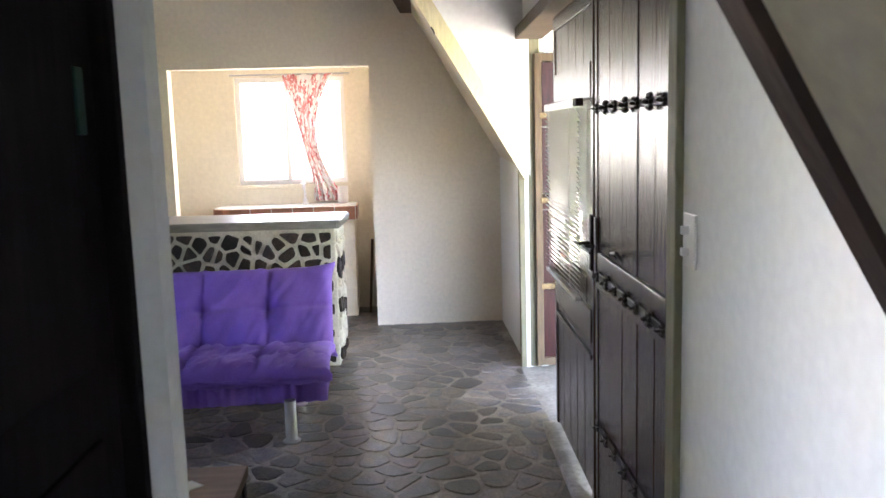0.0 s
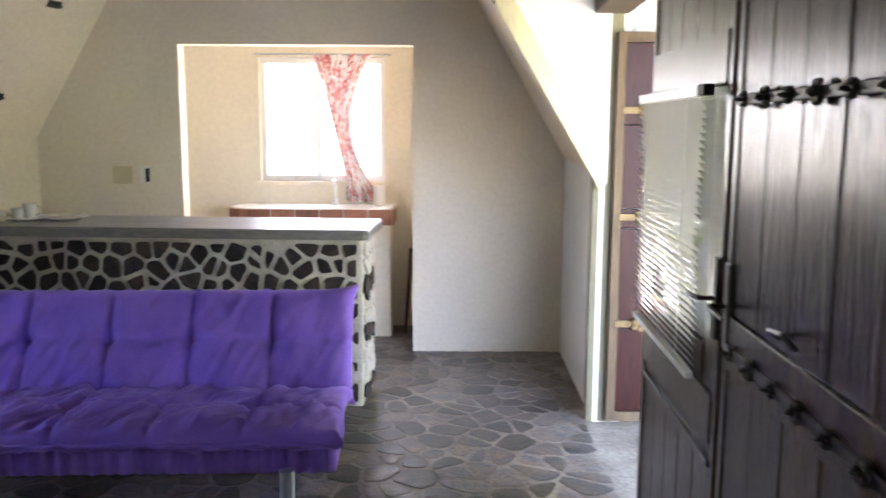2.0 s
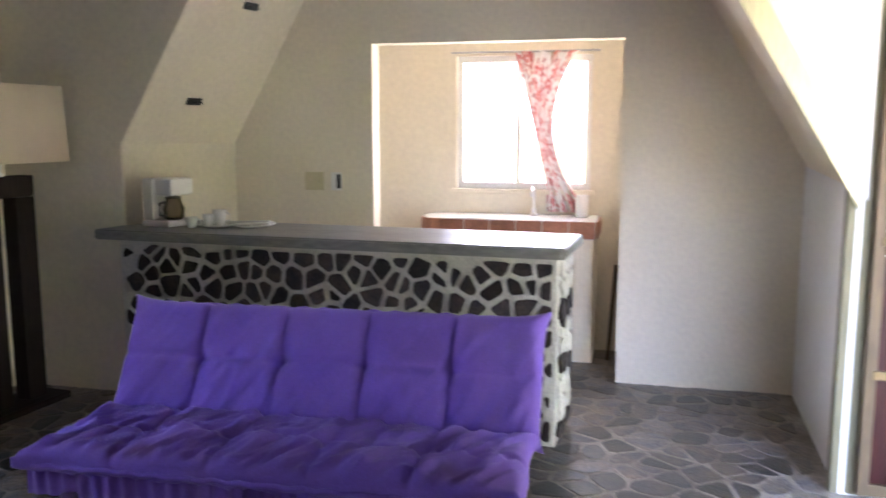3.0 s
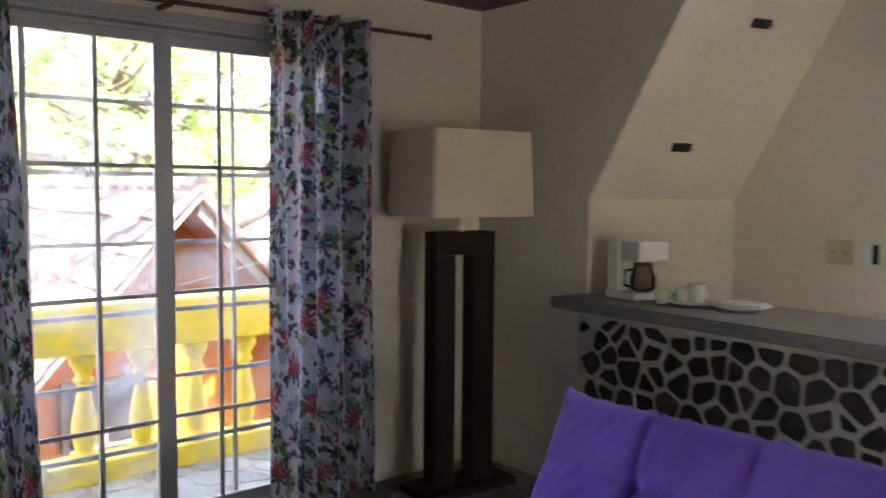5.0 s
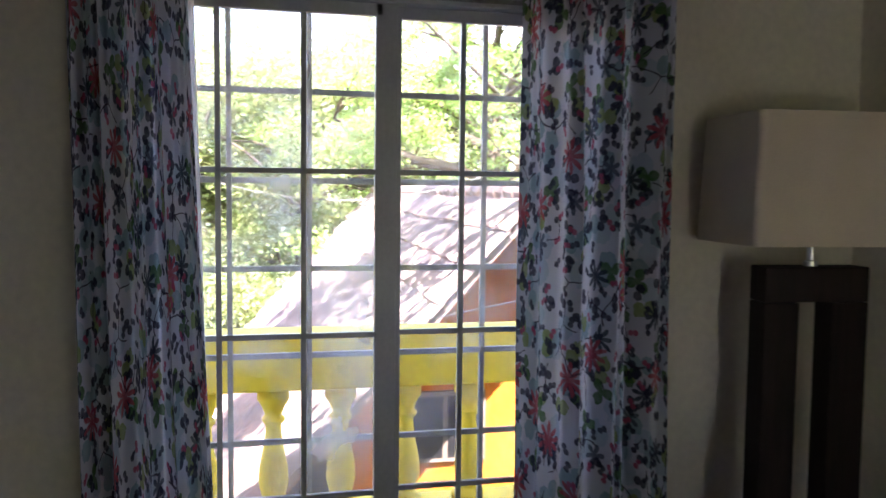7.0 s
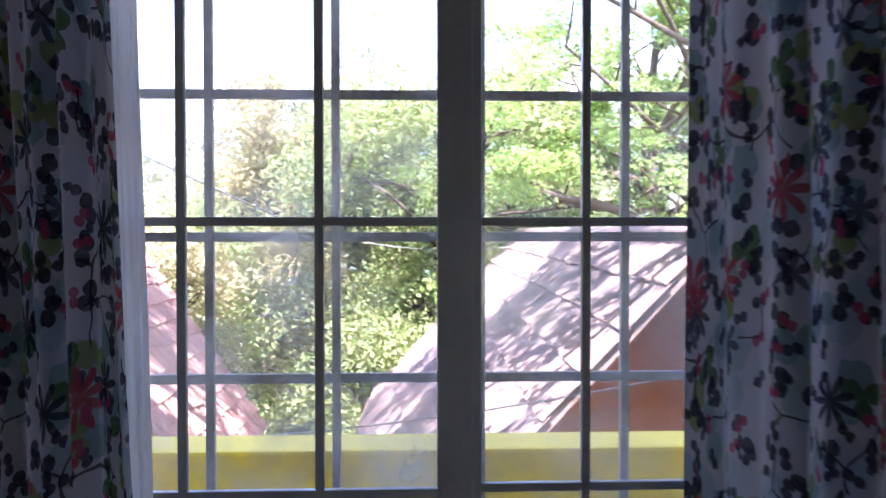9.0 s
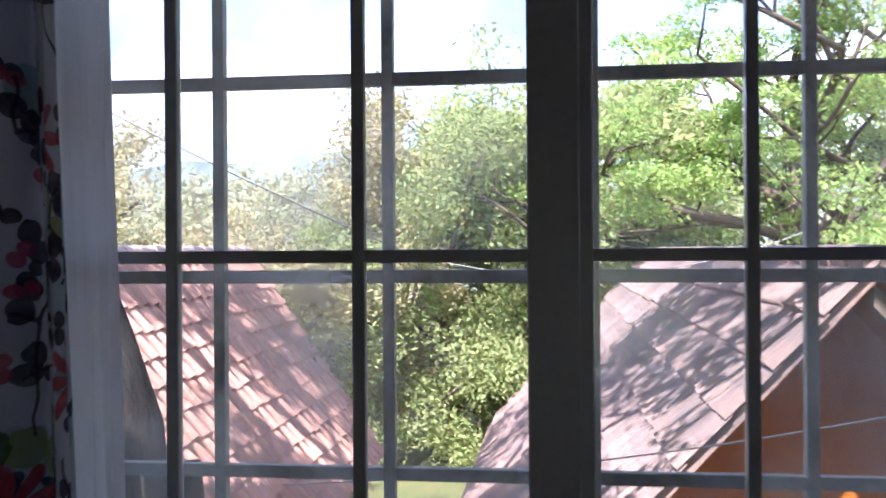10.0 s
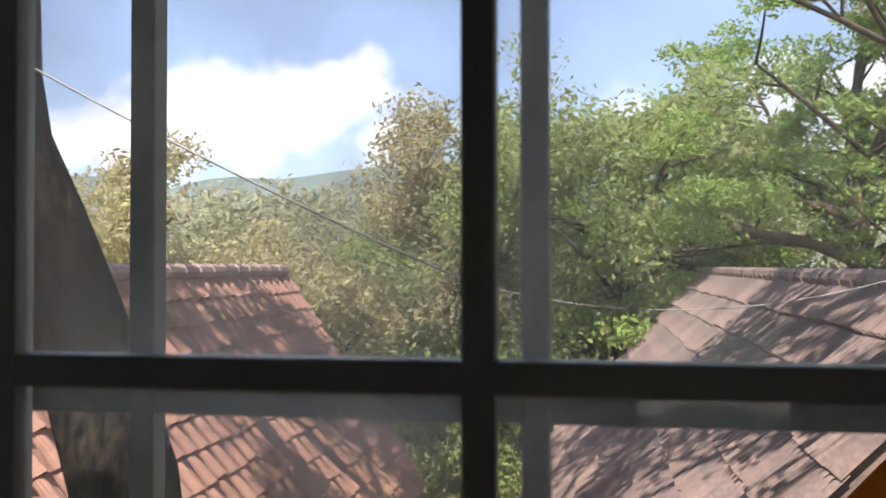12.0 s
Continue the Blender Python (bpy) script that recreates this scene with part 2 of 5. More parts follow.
IRON = material("black_wrought_iron", (0.05, 0.042, 0.034), 0.45, 0.6, vary=0.3, grain=(20, 120))
BRASS = material("aged_brass", (0.20, 0.14, 0.065), 0.55, 0.6, vary=0.25, grain=(15, 90))
CHROME = material("chrome", (0.80, 0.80, 0.81), 0.28, 1.0, vary=0.03, bump=0)
VELVET = material("purple_velvet", (0.225, 0.125, 0.60), 0.85, vary=0.12, grain=(4, 220), bump=0.35, hue=(0.25, 0.145, 0.63), spec=0.2)
VELVET.node_tree.nodes["Principled BSDF"].inputs["Sheen Weight"].default_value = 0.35
VELVET.node_tree.nodes["Principled BSDF"].inputs["Sheen Tint"].default_value = (0.7, 0.6, 1.0, 1)
MORTAR_FLOOR = material("grey_floor_cement", (0.36, 0.325, 0.28), 0.75, vary=0.25, grain=(3.5, 40), bump=0.6, hue=(0.18, 0.16, 0.14))
FLAGSTONE = material("grey_flagstone", (0.085, 0.086, 0.092), 0.34, vary=0.4, grain=(9, 70), bump=0.8, hue=(0.18, 0.14, 0.105), random=0.6)
MORTAR_WHITE = material("white_mortar", (0.60, 0.57, 0.49), 0.85, vary=0.15, grain=(8, 60), bump=0.5)
BLACKSTONE = material("dark_bar_stone", (0.020, 0.019, 0.020), 0.6, vary=0.35, grain=(14, 70), bump=0.6, hue=(0.055, 0.038, 0.031), random=0.5, spec=0.25)
BAR_TOP = material("grey_stained_bar_top", (0.23, 0.22, 0.20), 0.4, vary=0.2, grain=(3, 50), stretch=(0.3, 1, 1), hue=(0.14, 0.14, 0.13))
TERRACOTTA = material("terracotta_tile", (0.36, 0.15, 0.085), 0.5, vary=0.2, grain=(8, 60), random=0.25)
WHITE_PAINT = material("white_aluminium", (0.46, 0.46, 0.46), 0.35, vary=0.05, grain=(5, 60), bump=0.05)
GRILLE_PAINT = material("weathered_white_iron", (0.28, 0.27, 0.25), 0.55, vary=0.2, grain=(12, 80), bump=0.2)
PLASTIC_WHITE = material("white_plastic", (0.80, 0.79, 0.75), 0.35, vary=0.03, bump=0.0)
PLASTIC_IVORY = material("ivory_plastic", (0.66, 0.60, 0.44), 0.4, vary=0.04, bump=0.0)
PLASTIC_ALMOND = material("almond_plastic", (0.62, 0.55, 0.36), 0.4, vary=0.04, bump=0.0)
BLACK = material("black_plastic", (0.012, 0.012, 0.013), 0.35, vary=0.1, bump=0.0)
PORCELAIN = material("white_porcelain", (0.82, 0.81, 0.78), 0.15, vary=0.02, bump=0.0)
SHADE_CLOTH = material("cream_lampshade_linen", (0.66, 0.56, 0.42), 0.9, vary=0.05, grain=(6, 260), bump=0.3)
YELLOW_PAINT = material("bright_yellow_masonry_paint", (0.80, 0.62, 0.02), 0.6, vary=0.08, grain=(3, 40), bump=0.25)
ORANGE_WALL = material("orange_ochre_wall", (0.34, 0.10, 0.008), 0.85, vary=0.15, grain=(1.2, 25), bump=0.3, hue=(0.38, 0.13, 0.015), spec=0.1)
TILE_RED = material("red_clay_roof_tile", (0.56, 0.30, 0.205), 0.8, vary=0.2, grain=(1.6, 24), bump=0.3, hue=(0.36, 0.20, 0.145), random=0.2)
TILE_BROWN = material("weathered_brown_roof_tile", (0.30, 0.20, 0.155), 0.8, vary=0.25, grain=(2.6, 30), bump=0.3, hue=(0.13, 0.10, 0.09), random=0.22)
# near-black: the trunk's shade is put into the bark's base colour
BARK = material("shaded_grey_brown_bark", (0.014, 0.010, 0.0075), 0.95, spec=0.05, vary=0.8, grain=(3.0, 20), bump=1.0, hue=(0.036, 0.031, 0.023), stretch=(1, 1, 0.55), distance=0.03)
BARK_BROWN = material("brown_bark", (0.10, 0.075, 0.055), 0.95, spec=0.05, vary=0.4, grain=(4.0, 25), bump=0.6, hue=(0.16, 0.125, 0.095), distance=0.03)
BARK_PALE = material("pale_bark", (0.26, 0.21, 0.16), 0.9, vary=0.3, grain=(6, 40), bump=0.6, hue=(0.13, 0.1, 0.075), distance=0.03)
GRASS = material("grassy_ground", (0.10, 0.13, 0.035), 0.95, vary=0.3, grain=(0.6, 12), bump=0.5, hue=(0.17, 0.14, 0.06))
BALCONY_STONE = material("pale_balcony_stone", (0.32, 0.31, 0.29), 0.6, vary=0.2, grain=(6, 50), random=0.35)
CONCRETE = material("porch_concrete", (0.45, 0.42, 0.36), 0.85, vary=0.15, grain=(2, 40), bump=0.4)
LEAF_BRIGHT = leafy("bright_green_leaves", (0.34, 0.46, 0.14))
LEAF_DARK = leafy("deep_green_leaves", (0.37, 0.43, 0.18))
LEAF_OLIVE = leafy("olive_leaves", (0.5, 0.46, 0.25))
LEAF_FAR = leafy("distant_olive_leaves", (0.44, 0.44, 0.27))
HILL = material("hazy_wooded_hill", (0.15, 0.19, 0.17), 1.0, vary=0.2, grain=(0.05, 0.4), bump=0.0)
GLASS = glass("dusty_window_glass", dirt=0.50)
GLASS_SIDE = glass("window_glass", dirt=0.26)
GLASS_CLEAR = glass("clear_glass")
CURTAIN_CLOTH = floral("floral_curtain_cloth", (0.58, 0.58, 0.64), [
    (4.8, (0.42, 0.49, 0.56), 2, 0.085, 0.75, 0.4), (6.5, (0.26, 0.36, 0.41), 2, 0.060, 0.6, 1.3), (6.2, (0.26, 0.32, 0.12), 2, 0.048, 0.5, 0.2), (6.0, (0.07, 0.15, 0.05), 3, 0.048, 0.5, 2.1),
    (5.0, (0.035, 0.05, 0.075), 9, 0.055, 0.30, 0.9), (6.0, (0.09, 0.11, 0.15), 6, 0.042, 0.22, 1.7), (12.0, (0.04, 0.04, 0.07), 2, 0.030, 0.55, 0.1), (17.0, (0.05, 0.05, 0.08), 2, 0.020, 0.5, 1.1),
    (4.4, (0.42, 0.085, 0.11), 9, 0.062, 0.45, 0.6), (12.0, (0.42, 0.09, 0.16), 2, 0.019, 0.35, 0.3)], 0.27, twigs=(8.0, (0.05, 0.035, 0.06), 0.0026))
EDGE_STRIP = leafy("white_lit_edge_strip", (0.8, 0.8, 0.8), 0.02, 0.4)
KITCHEN_CLOTH = floral("pink_floral_cloth", (0.82, 0.80, 0.78), [
    (9.0, (0.60, 0.15, 0.15), 5, 0.050, 0.7, 0.3), (15.0, (0.42, 0.05, 0.06), 4, 0.022, 0.5, 0.8), (14.0, (0.66, 0.30, 0.28), 3, 0.030, 0.5, 0.2)], 0.03)

# ---- building helpers ----


def link(name, bm, mat, parent=None, label="", smooth=False):
    me = bpy.data.meshes.new(name)
    bmesh.ops.recalc_face_normals(bm, faces=bm.faces[:])
    bm.to_mesh(me)
    bm.free()
    me.materials.append(mat)
    if smooth:
        me.polygons.foreach_set("use_smooth", [True] * len(me.polygons))
    ob = new(name, me)
    if parent:
        ob.parent = parent
    if label:
        ob["label"] = label
    return ob


def part(name, bm, mat, parent, label="", smooth=False):
    return link(name, bm, mat, parent, label, smooth)


def thing(name, label, category, group="", at=None, kind=""):
    ob = new(name)
    ob.empty_display_size = 0.1
    if at is not None:
        ob.matrix_basis = at
    return tagged(ob, label, category, group, kind)


def box(bm, lo, hi, bevel=0.0, m=None, segments=2):
    """A box from corner to corner, with its edges rounded."""
    c = [(a + b) / 2 for a, b in zip(lo, hi)]
    s = [abs(b - a) for a, b in zip(lo, hi)]
    g = bmesh.ops.create_cube(bm, size=1, matrix=Matrix.Translation(c) @ Matrix.Diagonal((*s, 1)))
    vs = g["verts"]
    if bevel:
        es = list({e for v in vs for e in v.link_edges})
        g = bmesh.ops.bevel(bm, geom=es, offset=min(bevel, min(s) * 0.45), segments=segments, profile=0.6, affect="EDGES")
        vs = list({v for f in g["faces"] for v in f.verts} | {v for v in vs if v.is_valid})
    if m is not None:
        bmesh.ops.transform(bm, matrix=m, verts=vs)
    return vs


def boxed(lo, hi, bevel=0.0, m=None):
    bm = bmesh.new()
    box(bm, lo, hi, bevel, m)
    return bm


def prism(bm, ring, offset):
    """A solid from a flat ring of points, pushed along offset."""
    off = Vector(offset)
    a = [bm.verts.new(p) for p in ring]
    b = [bm.verts.new(Vector(p) + off) for p in ring]
    n = len(a)
    bm.faces.new(a)
    bm.faces.new(b[::-1])
    for i in range(n):
        bm.faces.new((a[i], b[i], b[(i + 1) % n], a[(i + 1) % n]))


def lathe(bm, profile, m=None, steps=20):
    """A turned shape from (radius, height) pairs."""
    rows = []
    for r, z in profile:
        rows.append([bm.verts.new(Vector((r * math.cos(2 * math.pi * i / steps), r * math.sin(2 * math.pi * i / steps), z))) for i in range(steps)])
    for p, q in zip(rows, rows[1:]):
        for i in range(steps):
            bm.faces.new((p[i], p[(i + 1) % steps], q[(i + 1) % steps], q[i]))
    bm.faces.new(rows[0][::-1])
    bm.faces.new(rows[-1])
    vs = [v for row in rows for v in row]
    if m is not None:
        bmesh.ops.transform(bm, matrix=m, verts=vs)
    return vs


def tube(bm, points, radii, steps=8):
    """A round bar along points, with a radius for each."""
    pts = [Vector(p) for p in points]
    rows = []
    for i, p in enumerate(pts):
        d = (pts[min(i + 1, len(pts) - 1)] - pts[max(i - 1, 0)]).normalized()
        up = Vector((0, 0, 1)) if abs(d.z) < 0.9 else Vector((1, 0, 0))
        a = d.cross(up).normalized()
        b = d.cross(a)
        r = radii[i] if isinstance(radii, (list, tuple)) else radii
        rows.append([bm.verts.new(p + a * (r * math.cos(2 * math.pi * k / steps)) + b * (r * math.sin(2 * math.pi * k / steps))) for k in range(steps)])
    for p, q in zip(rows, rows[1:]):
        for k in range(steps):
            bm.faces.new((p[k], p[(k + 1) % steps], q[(k + 1) % steps], q[k]))
    bm.faces.new(rows[0][::-1])
    bm.faces.new(rows[-1])


def wall(name, lo, hi, holes, axis, mat):
    """A wall with rectangular openings right through it. axis: the way along which it runs; holes: (from, to, bottom, top)."""
    a, o = (0, 1) if axis == "x" else (1, 0)
    cuts_a = sorted({lo[a], hi[a], *[h[0] for h in holes], *[h[1] for h in holes]})
    cuts_z = sorted({lo[2], hi[2], *[h[2] for h in holes], *[h[3] for h in holes]})
    solid = {}
    for i in range(len(cuts_a) - 1):
        for j in range(len(cuts_z) - 1):
            ma, mz = (cuts_a[i] + cuts_a[i + 1]) / 2, (cuts_z[j] + cuts_z[j + 1]) / 2
            solid[i, j] = not any(h[0] < ma < h[1] and h[2] < mz < h[3] for h in holes)
    bm = bmesh.new()
    cache = {}

    def v(i, j, side):
        if (i, j, side) not in cache:
            p = [0, 0, cuts_z[j]]
            p[a], p[o] = cuts_a[i], (lo[o], hi[o])[side]
            cache[i, j, side] = bm.verts.new(p)
        return cache[i, j, side]
    for (i, j), s in solid.items():
        if not s:
            continue
        for side in (0, 1):
            bm.faces.new((v(i, j, side), v(i + 1, j, side), v(i + 1, j + 1, side), v(i, j + 1, side)))
        for (di, dj), (p, q) in {(-1, 0): ((0, 0), (0, 1)), (1, 0): ((1, 0), (1, 1)), (0, -1): ((0, 0), (1, 0)), (0, 1): ((0, 1), (1, 1))}.items():
            if not solid.get((i + di, j + dj), False):
                bm.faces.new((v(i + p[0], j + p[1], 0), v(i + q[0], j + q[1], 0), v(i + q[0], j + q[1], 1), v(i + p[0], j + p[1], 1)))
    return tagged(link(name, bm, mat), kind="structure")


def structure(name, bm, mat, smooth=False):
    return tagged(link(name, bm, mat, None, "", smooth), kind="structure")


def cells(width, height, size, gap, seed, jitter=0.75, blunt=(0.16, 0.3)):
    """Irregular stones that fill a width x height field: rings of (u, v), with joints between them."""
    rnd = random.Random(seed)
    nx, ny = max(1, round(width / size)), max(1, round(height / size))
    sx, sy = width / nx, height / ny
    pts = {}
    for i in range(-1, nx + 1):
        for j in range(-1, ny + 1):
            pts[i, j] = ((i + 0.5 + jitter * (rnd.random() - 0.5) + (0.5 if j % 2 else 0)) * sx, (j + 0.5 + jitter * (rnd.random() - 0.5)) * sy)
    out = []
    for i in range(nx):
        for j in range(ny):
            c = Vector(pts[i, j])
            ring = [Vector((c.x - 2 * sx, c.y - 2 * sy)), Vector((c.x + 2 * sx, c.y - 2 * sy)), Vector((c.x + 2 * sx, c.y + 2 * sy)), Vector((c.x - 2 * sx, c.y + 2 * sy))]
            planes = [((Vector(pts[i + di, j + dj]) + c) / 2, (Vector(pts[i + di, j + dj]) - c).normalized()) for di in (-2, -1, 0, 1, 2) for dj in (-2, -1, 0, 1, 2)
                      if (di or dj) and (i + di, j + dj) in pts]
            planes += [(Vector((0, 0)), Vector((-1, 0))), (Vector((width, 0)), Vector((1, 0))), (Vector((0, 0)), Vector((0, -1))), (Vector((0, height)), Vector((0, 1)))]
            g = gap * rnd.uniform(0.6, 1.5)
            for p, nrm in planes:
                nxt = []
                for k in range(len(ring)):
                    a, b = ring[k], ring[(k + 1) % len(ring)]
                    da, db = (a - p).dot(nrm) + g / 2, (b - p).dot(nrm) + g / 2
                    if da <= 0:
                        nxt.append(a)
                    if da * db < 0:
                        nxt.append(a + (b - a) * (da / (da - db)))
                ring = nxt
                if len(ring) < 3:
                    break
            clean = []
            for p in ring:
                if not clean or (p - clean[-1]).length > size * 0.06:
                    clean.append(p)
            if len(clean) < 3:
                continue
            mid = sum(clean, Vector((0, 0))) / len(clean)
            if max((p - mid).length for p in clean) < size * 0.25:
                continue
            rounded = []                       # knock the corners off
            for k in range(len(clean)):
                a, b, c2 = clean[k - 1], clean[k], clean[(k + 1) % len(clean)]
                q = rnd.uniform(*blunt)
                rounded += [b + (a - b) * q, b + (c2 - b) * q]
            out.append((mid, rounded))
    return out


def stone_mesh(bm, mid, ring, depth, place, rnd):
    """One stone with a slightly domed face. place(u, v, w) lays it in the world."""
    low = [bm.verts.new(place(p.x, p.y, -0.006)) for p in ring]
    tilt = (rnd.uniform(-0.25, 0.25), rnd.uniform(-0.25, 0.25))
    hs = [depth * (1 + 0.6 * (tilt[0] * (p.x - mid.x) + tilt[1] * (p.y - mid.y)) / 0.06) for p in ring]
    hs = [min(max(h, depth * 0.5), depth * 1.5) for h in hs]
    mids = [bm.verts.new(place(p.x, p.y, h * 0.6)) for p, h in zip(ring, hs)]
    top = [bm.verts.new(place(mid.x + (p.x - mid.x) * 0.88, mid.y + (p.y - mid.y) * 0.88, h)) for p, h in zip(ring, hs)]
    k = len(ring)
    for a, b in ((low, mids), (mids, top)):
        for i in range(k):
            bm.faces.new((a[i], a[(i + 1) % k], b[(i + 1) % k], b[i]))
    bm.faces.new(top)

# ---- the house ----
SLOPE_OLIVE = material("dull_olive_boarding", (0.10, 0.095, 0.075), 0.6, vary=0.15, grain=(2, 30))
AXIS = -0.97
KNEE_L = [(-2.94, 5.74), (-2.69, 6.6)]
KNEE_R = [(0.785, 5.22), (0.812, 6.6)]
RW = pose(0.60, 0.90, 0, 0, 0, -2.46)          # the entrance wall: local y runs along it, local +x is outside


def slope_panel(name, near_low, far_low, near_top, far_top, thick, mat):
    bm = bmesh.new()
    prism(bm, [near_low, far_low, far_top, near_top], thick)
    return structure(name, bm, mat)


floor_bm = boxed((-3.92, -1.6, -0.12), (1.2, 7.6, 0.0))
floor = structure("floor", floor_bm, MORTAR_FLOOR)

# end wall with the way through to the kitchen
bm = bmesh.new()
X0, X1, ZK = -1.737, -0.20, 2.06
prism(bm, [(-2.95, 6.6, 0), (X0, 6.6, 0), (X0, 6.6, ZK), (X0, 6.6, 2.6), (-2.06, 6.6, 2.6), (-2.76, 6.6, 1.45), (-2.95, 6.6, 1.45)], (0, 0.13, 0))
prism(bm, [(X1, 6.6, 0), (1.0, 6.6, 0), (1.0, 6.6, 1.35), (0.86, 6.6, 1.35), (0.10, 6.6, 2.6), (X1, 6.6, 2.6), (X1, 6.6, ZK)], (0, 0.13, 0))
prism(bm, [(X0, 6.6, ZK), (X1, 6.6, ZK), (X1, 6.6, 2.6), (X0, 6.6, 2.6)], (0, 0.13, 0))
prism(bm, [(-2.06, 6.6, 2.6), (0.10, 6.6, 2.6), (AXIS, 6.6, 4.5)], (0, 0.13, 0))
wall_end = structure("wall_end", bm, PLASTER)

# knee walls and roof slopes
bm = bmesh.new()
prism(bm, [(*KNEE_L[0], 0), (*KNEE_L[1], 0), (*KNEE_L[1], 1.45), (*KNEE_L[0], 1.45)], (-0.12, 0, 0))
structure("wall_knee_west", bm, PLASTER)
slope_panel("ceiling_slope_west", (-2.94, 5.74, 1.45), (-2.69, 6.6, 1.45), (-2.345, 5.74, 2.45), (-2.115, 6.6, 2.45), (-0.12, 0, 0.07), PLASTER)
bm = bmesh.new()
prism(bm, [(*KNEE_R[0], 0), (*KNEE_R[1], 0), (*KNEE_R[1], 1.35), (*KNEE_R[0], 1.31)], (0.12, 0, 0))
structure("wall_knee_east", bm, PLASTER_WHITE)
slope_panel("ceiling_slope_east", (0.785, 5.22, 1.29), (0.812, 6.6, 1.33), (0.09, 5.22, 2.45), (0.15, 6.6, 2.45), (0.12, 0, 0.07), PLASTER)

# side walls of the two bays
bm = bmesh.new()
prism(bm, [(-3.92, 5.732, 0), (-2.944, 5.732, 0), (-2.944, 5.732, 1.45), (-2.349, 5.732, 2.45), (-3.92, 5.732, 2.45)], (0, 0.10, 0))
structure("wall_bay_west", bm, PLASTER)
bm = bmesh.new()
prism(bm, [(0.82, 5.212, 1.25), (0.82, 5.212, 2.45), (0.07, 5.212, 2.45)], (0, 0.10, 0))
structure("wall_bay_east", bm, PLASTER_WHITE)
bm = bmesh.new()                                 # cream board along the cut edge of the east slope
prism(bm, [(0.785, 5.185, 1.22), (0.785, 5.185, 1.40), (0.155, 5.185, 2.45), (0.05, 5.185, 2.45)], (0, 0.024, 0))
structure("trim_slope_edge", bm, TRIM_YELLOW)
# dark boarding above the plaster
bm = bmesh.new()
for side, x_low in ((-1, -2.14), (1, 0.12)):
    for i in range(9):
        f0, f1 = i / 9, (i + 1) / 9 - 0.008
        xs = [x_low + (AXIS - x_low) * f for f in (f0, f1)]
        zs = [2.45 + 2.0 * f for f in (f0, f1)]
        prism(bm, [(xs[0], -1.6, zs[0]), (xs[1], -1.6, zs[1]), (xs[1], 6.6, zs[1]), (xs[0], 6.6, zs[0])], (side * 0.03, 0, 0.02))
prism(bm, [(-2.34, 5.74, 2.45), (-2.06, 5.74, 2.45), (-2.0, 5.74, 2.55), (-2.34, 5.74, 2.55)], (0, 0.86, 0))
prism(bm, [(0.06, 5.22, 2.45), (0.20, 5.22, 2.45), (0.20, 5.22, 2.56), (0.0, 5.22, 2.56)], (0, 1.38, 0))
structure("ceiling_boarding", bm, CEILING_WOOD)
bm = bmesh.new()
for i in range(14):
    box(bm, (-3.92 + i * 0.145, 1.6, 2.45), (-3.92 + i * 0.145 + 0.139, 5.74, 2.49))
structure("ceiling_bay_west", bm, CEILING_WOOD)
bm = bmesh.new()
for i in range(9):
    box(bm, (0.03 + i * 0.12, 0.9, 2.45), (0.03 + i * 0.12 + 0.115, 5.22, 2.49))
structure("ceiling_bay_east", bm, CEILING_WOOD)
structure("ceiling_outer_roof", boxed((-4.2, -1.7, 4.5), (1.4, 7.8, 4.55)), CEILING_WOOD)

# balcony wall
WY0, WY1, WZ = 3.10, 4.80, 2.21
wall_balcony = wall("wall_balcony", (-3.90, 1.6, 0), (-3.72, 5.74, 2.46), [(WY0, WY1, 0.0, WZ)], "y", PLASTER)
# partition to the first room, with its jamb
bm = bmesh.new()
prism(bm, [(-3.9, 1.76, 0), (-0.572, 1.76, 0), (-0.572, 1.76, 2.6), (-3.9, 1.76, 2.6)], (0, 0.10, 0))
structure("wall_partition", bm, PLASTER_WHITE)
structure("trim_jamb", boxed((-0.735, 1.715, 0), (-0.625, 1.758, 2.6), 0.004), DOOR_DARK)
# first room: closed round and behind
structure("wall_south", boxed((-3.9, -1.6, 0), (1.2, -1.5, 4.5)), PLASTER_WHITE)
wall("wall_first_room_west", (-2.5, -1.5, 0), (-2.4, 1.76, 4.5), [(-1.45, 0.9, 0.4, 2.3)], "y", PLASTER_WHITE)
slope_panel("wall_first_room_slope", (1.19, -1.5, 0.16), (1.19, 0.83, 0.16), (-0.32, -1.5, 2.78), (-0.32, 0.83, 2.78), (0.1, 0, 0.06), SLOPE_OLIVE)
bm = bmesh.new()
prism(bm, [(1.155, 0.84, 0.2), (1.235, 0.84, 0.2), (-0.24, 0.84, 2.74), (-0.315, 0.84, 2.74)], (0, 0.06, 0))
structure("trim_rafter", bm, DARK_WOOD)

# entrance wall
ES0, ES1, EZ = 1.13, 4.33, 2.12
wall_entrance = wall("wall_entrance", (0, -0.02, 0), (0.14, 4.36, 2.46), [(ES0, ES1, 0.0, EZ)], "y", PLASTER_WHITE)
wall_entrance.matrix_basis = RW
doorframe = thing("trim_doorframe", "", "", at=RW, kind="structure")
part("post", boxed((-0.02, 1.06, 0), (0.10, 1.135, 2.14), 0.006), POST_GREEN, doorframe)
part("post", boxed((-0.035, 4.325, 0), (0.10, 4.405, 2.14), 0.006), POST_GREEN, doorframe)
part("lintel", boxed((-0.05, 1.06, 2.09), (0.12, 4.42, 2.16), 0.006), PALE_WOOD, doorframe)
part("threshold", boxed((-0.06, 1.14, 0.0), (0.13, 3.2, 0.035), 0.008), MORTAR_FLOOR, doorframe)

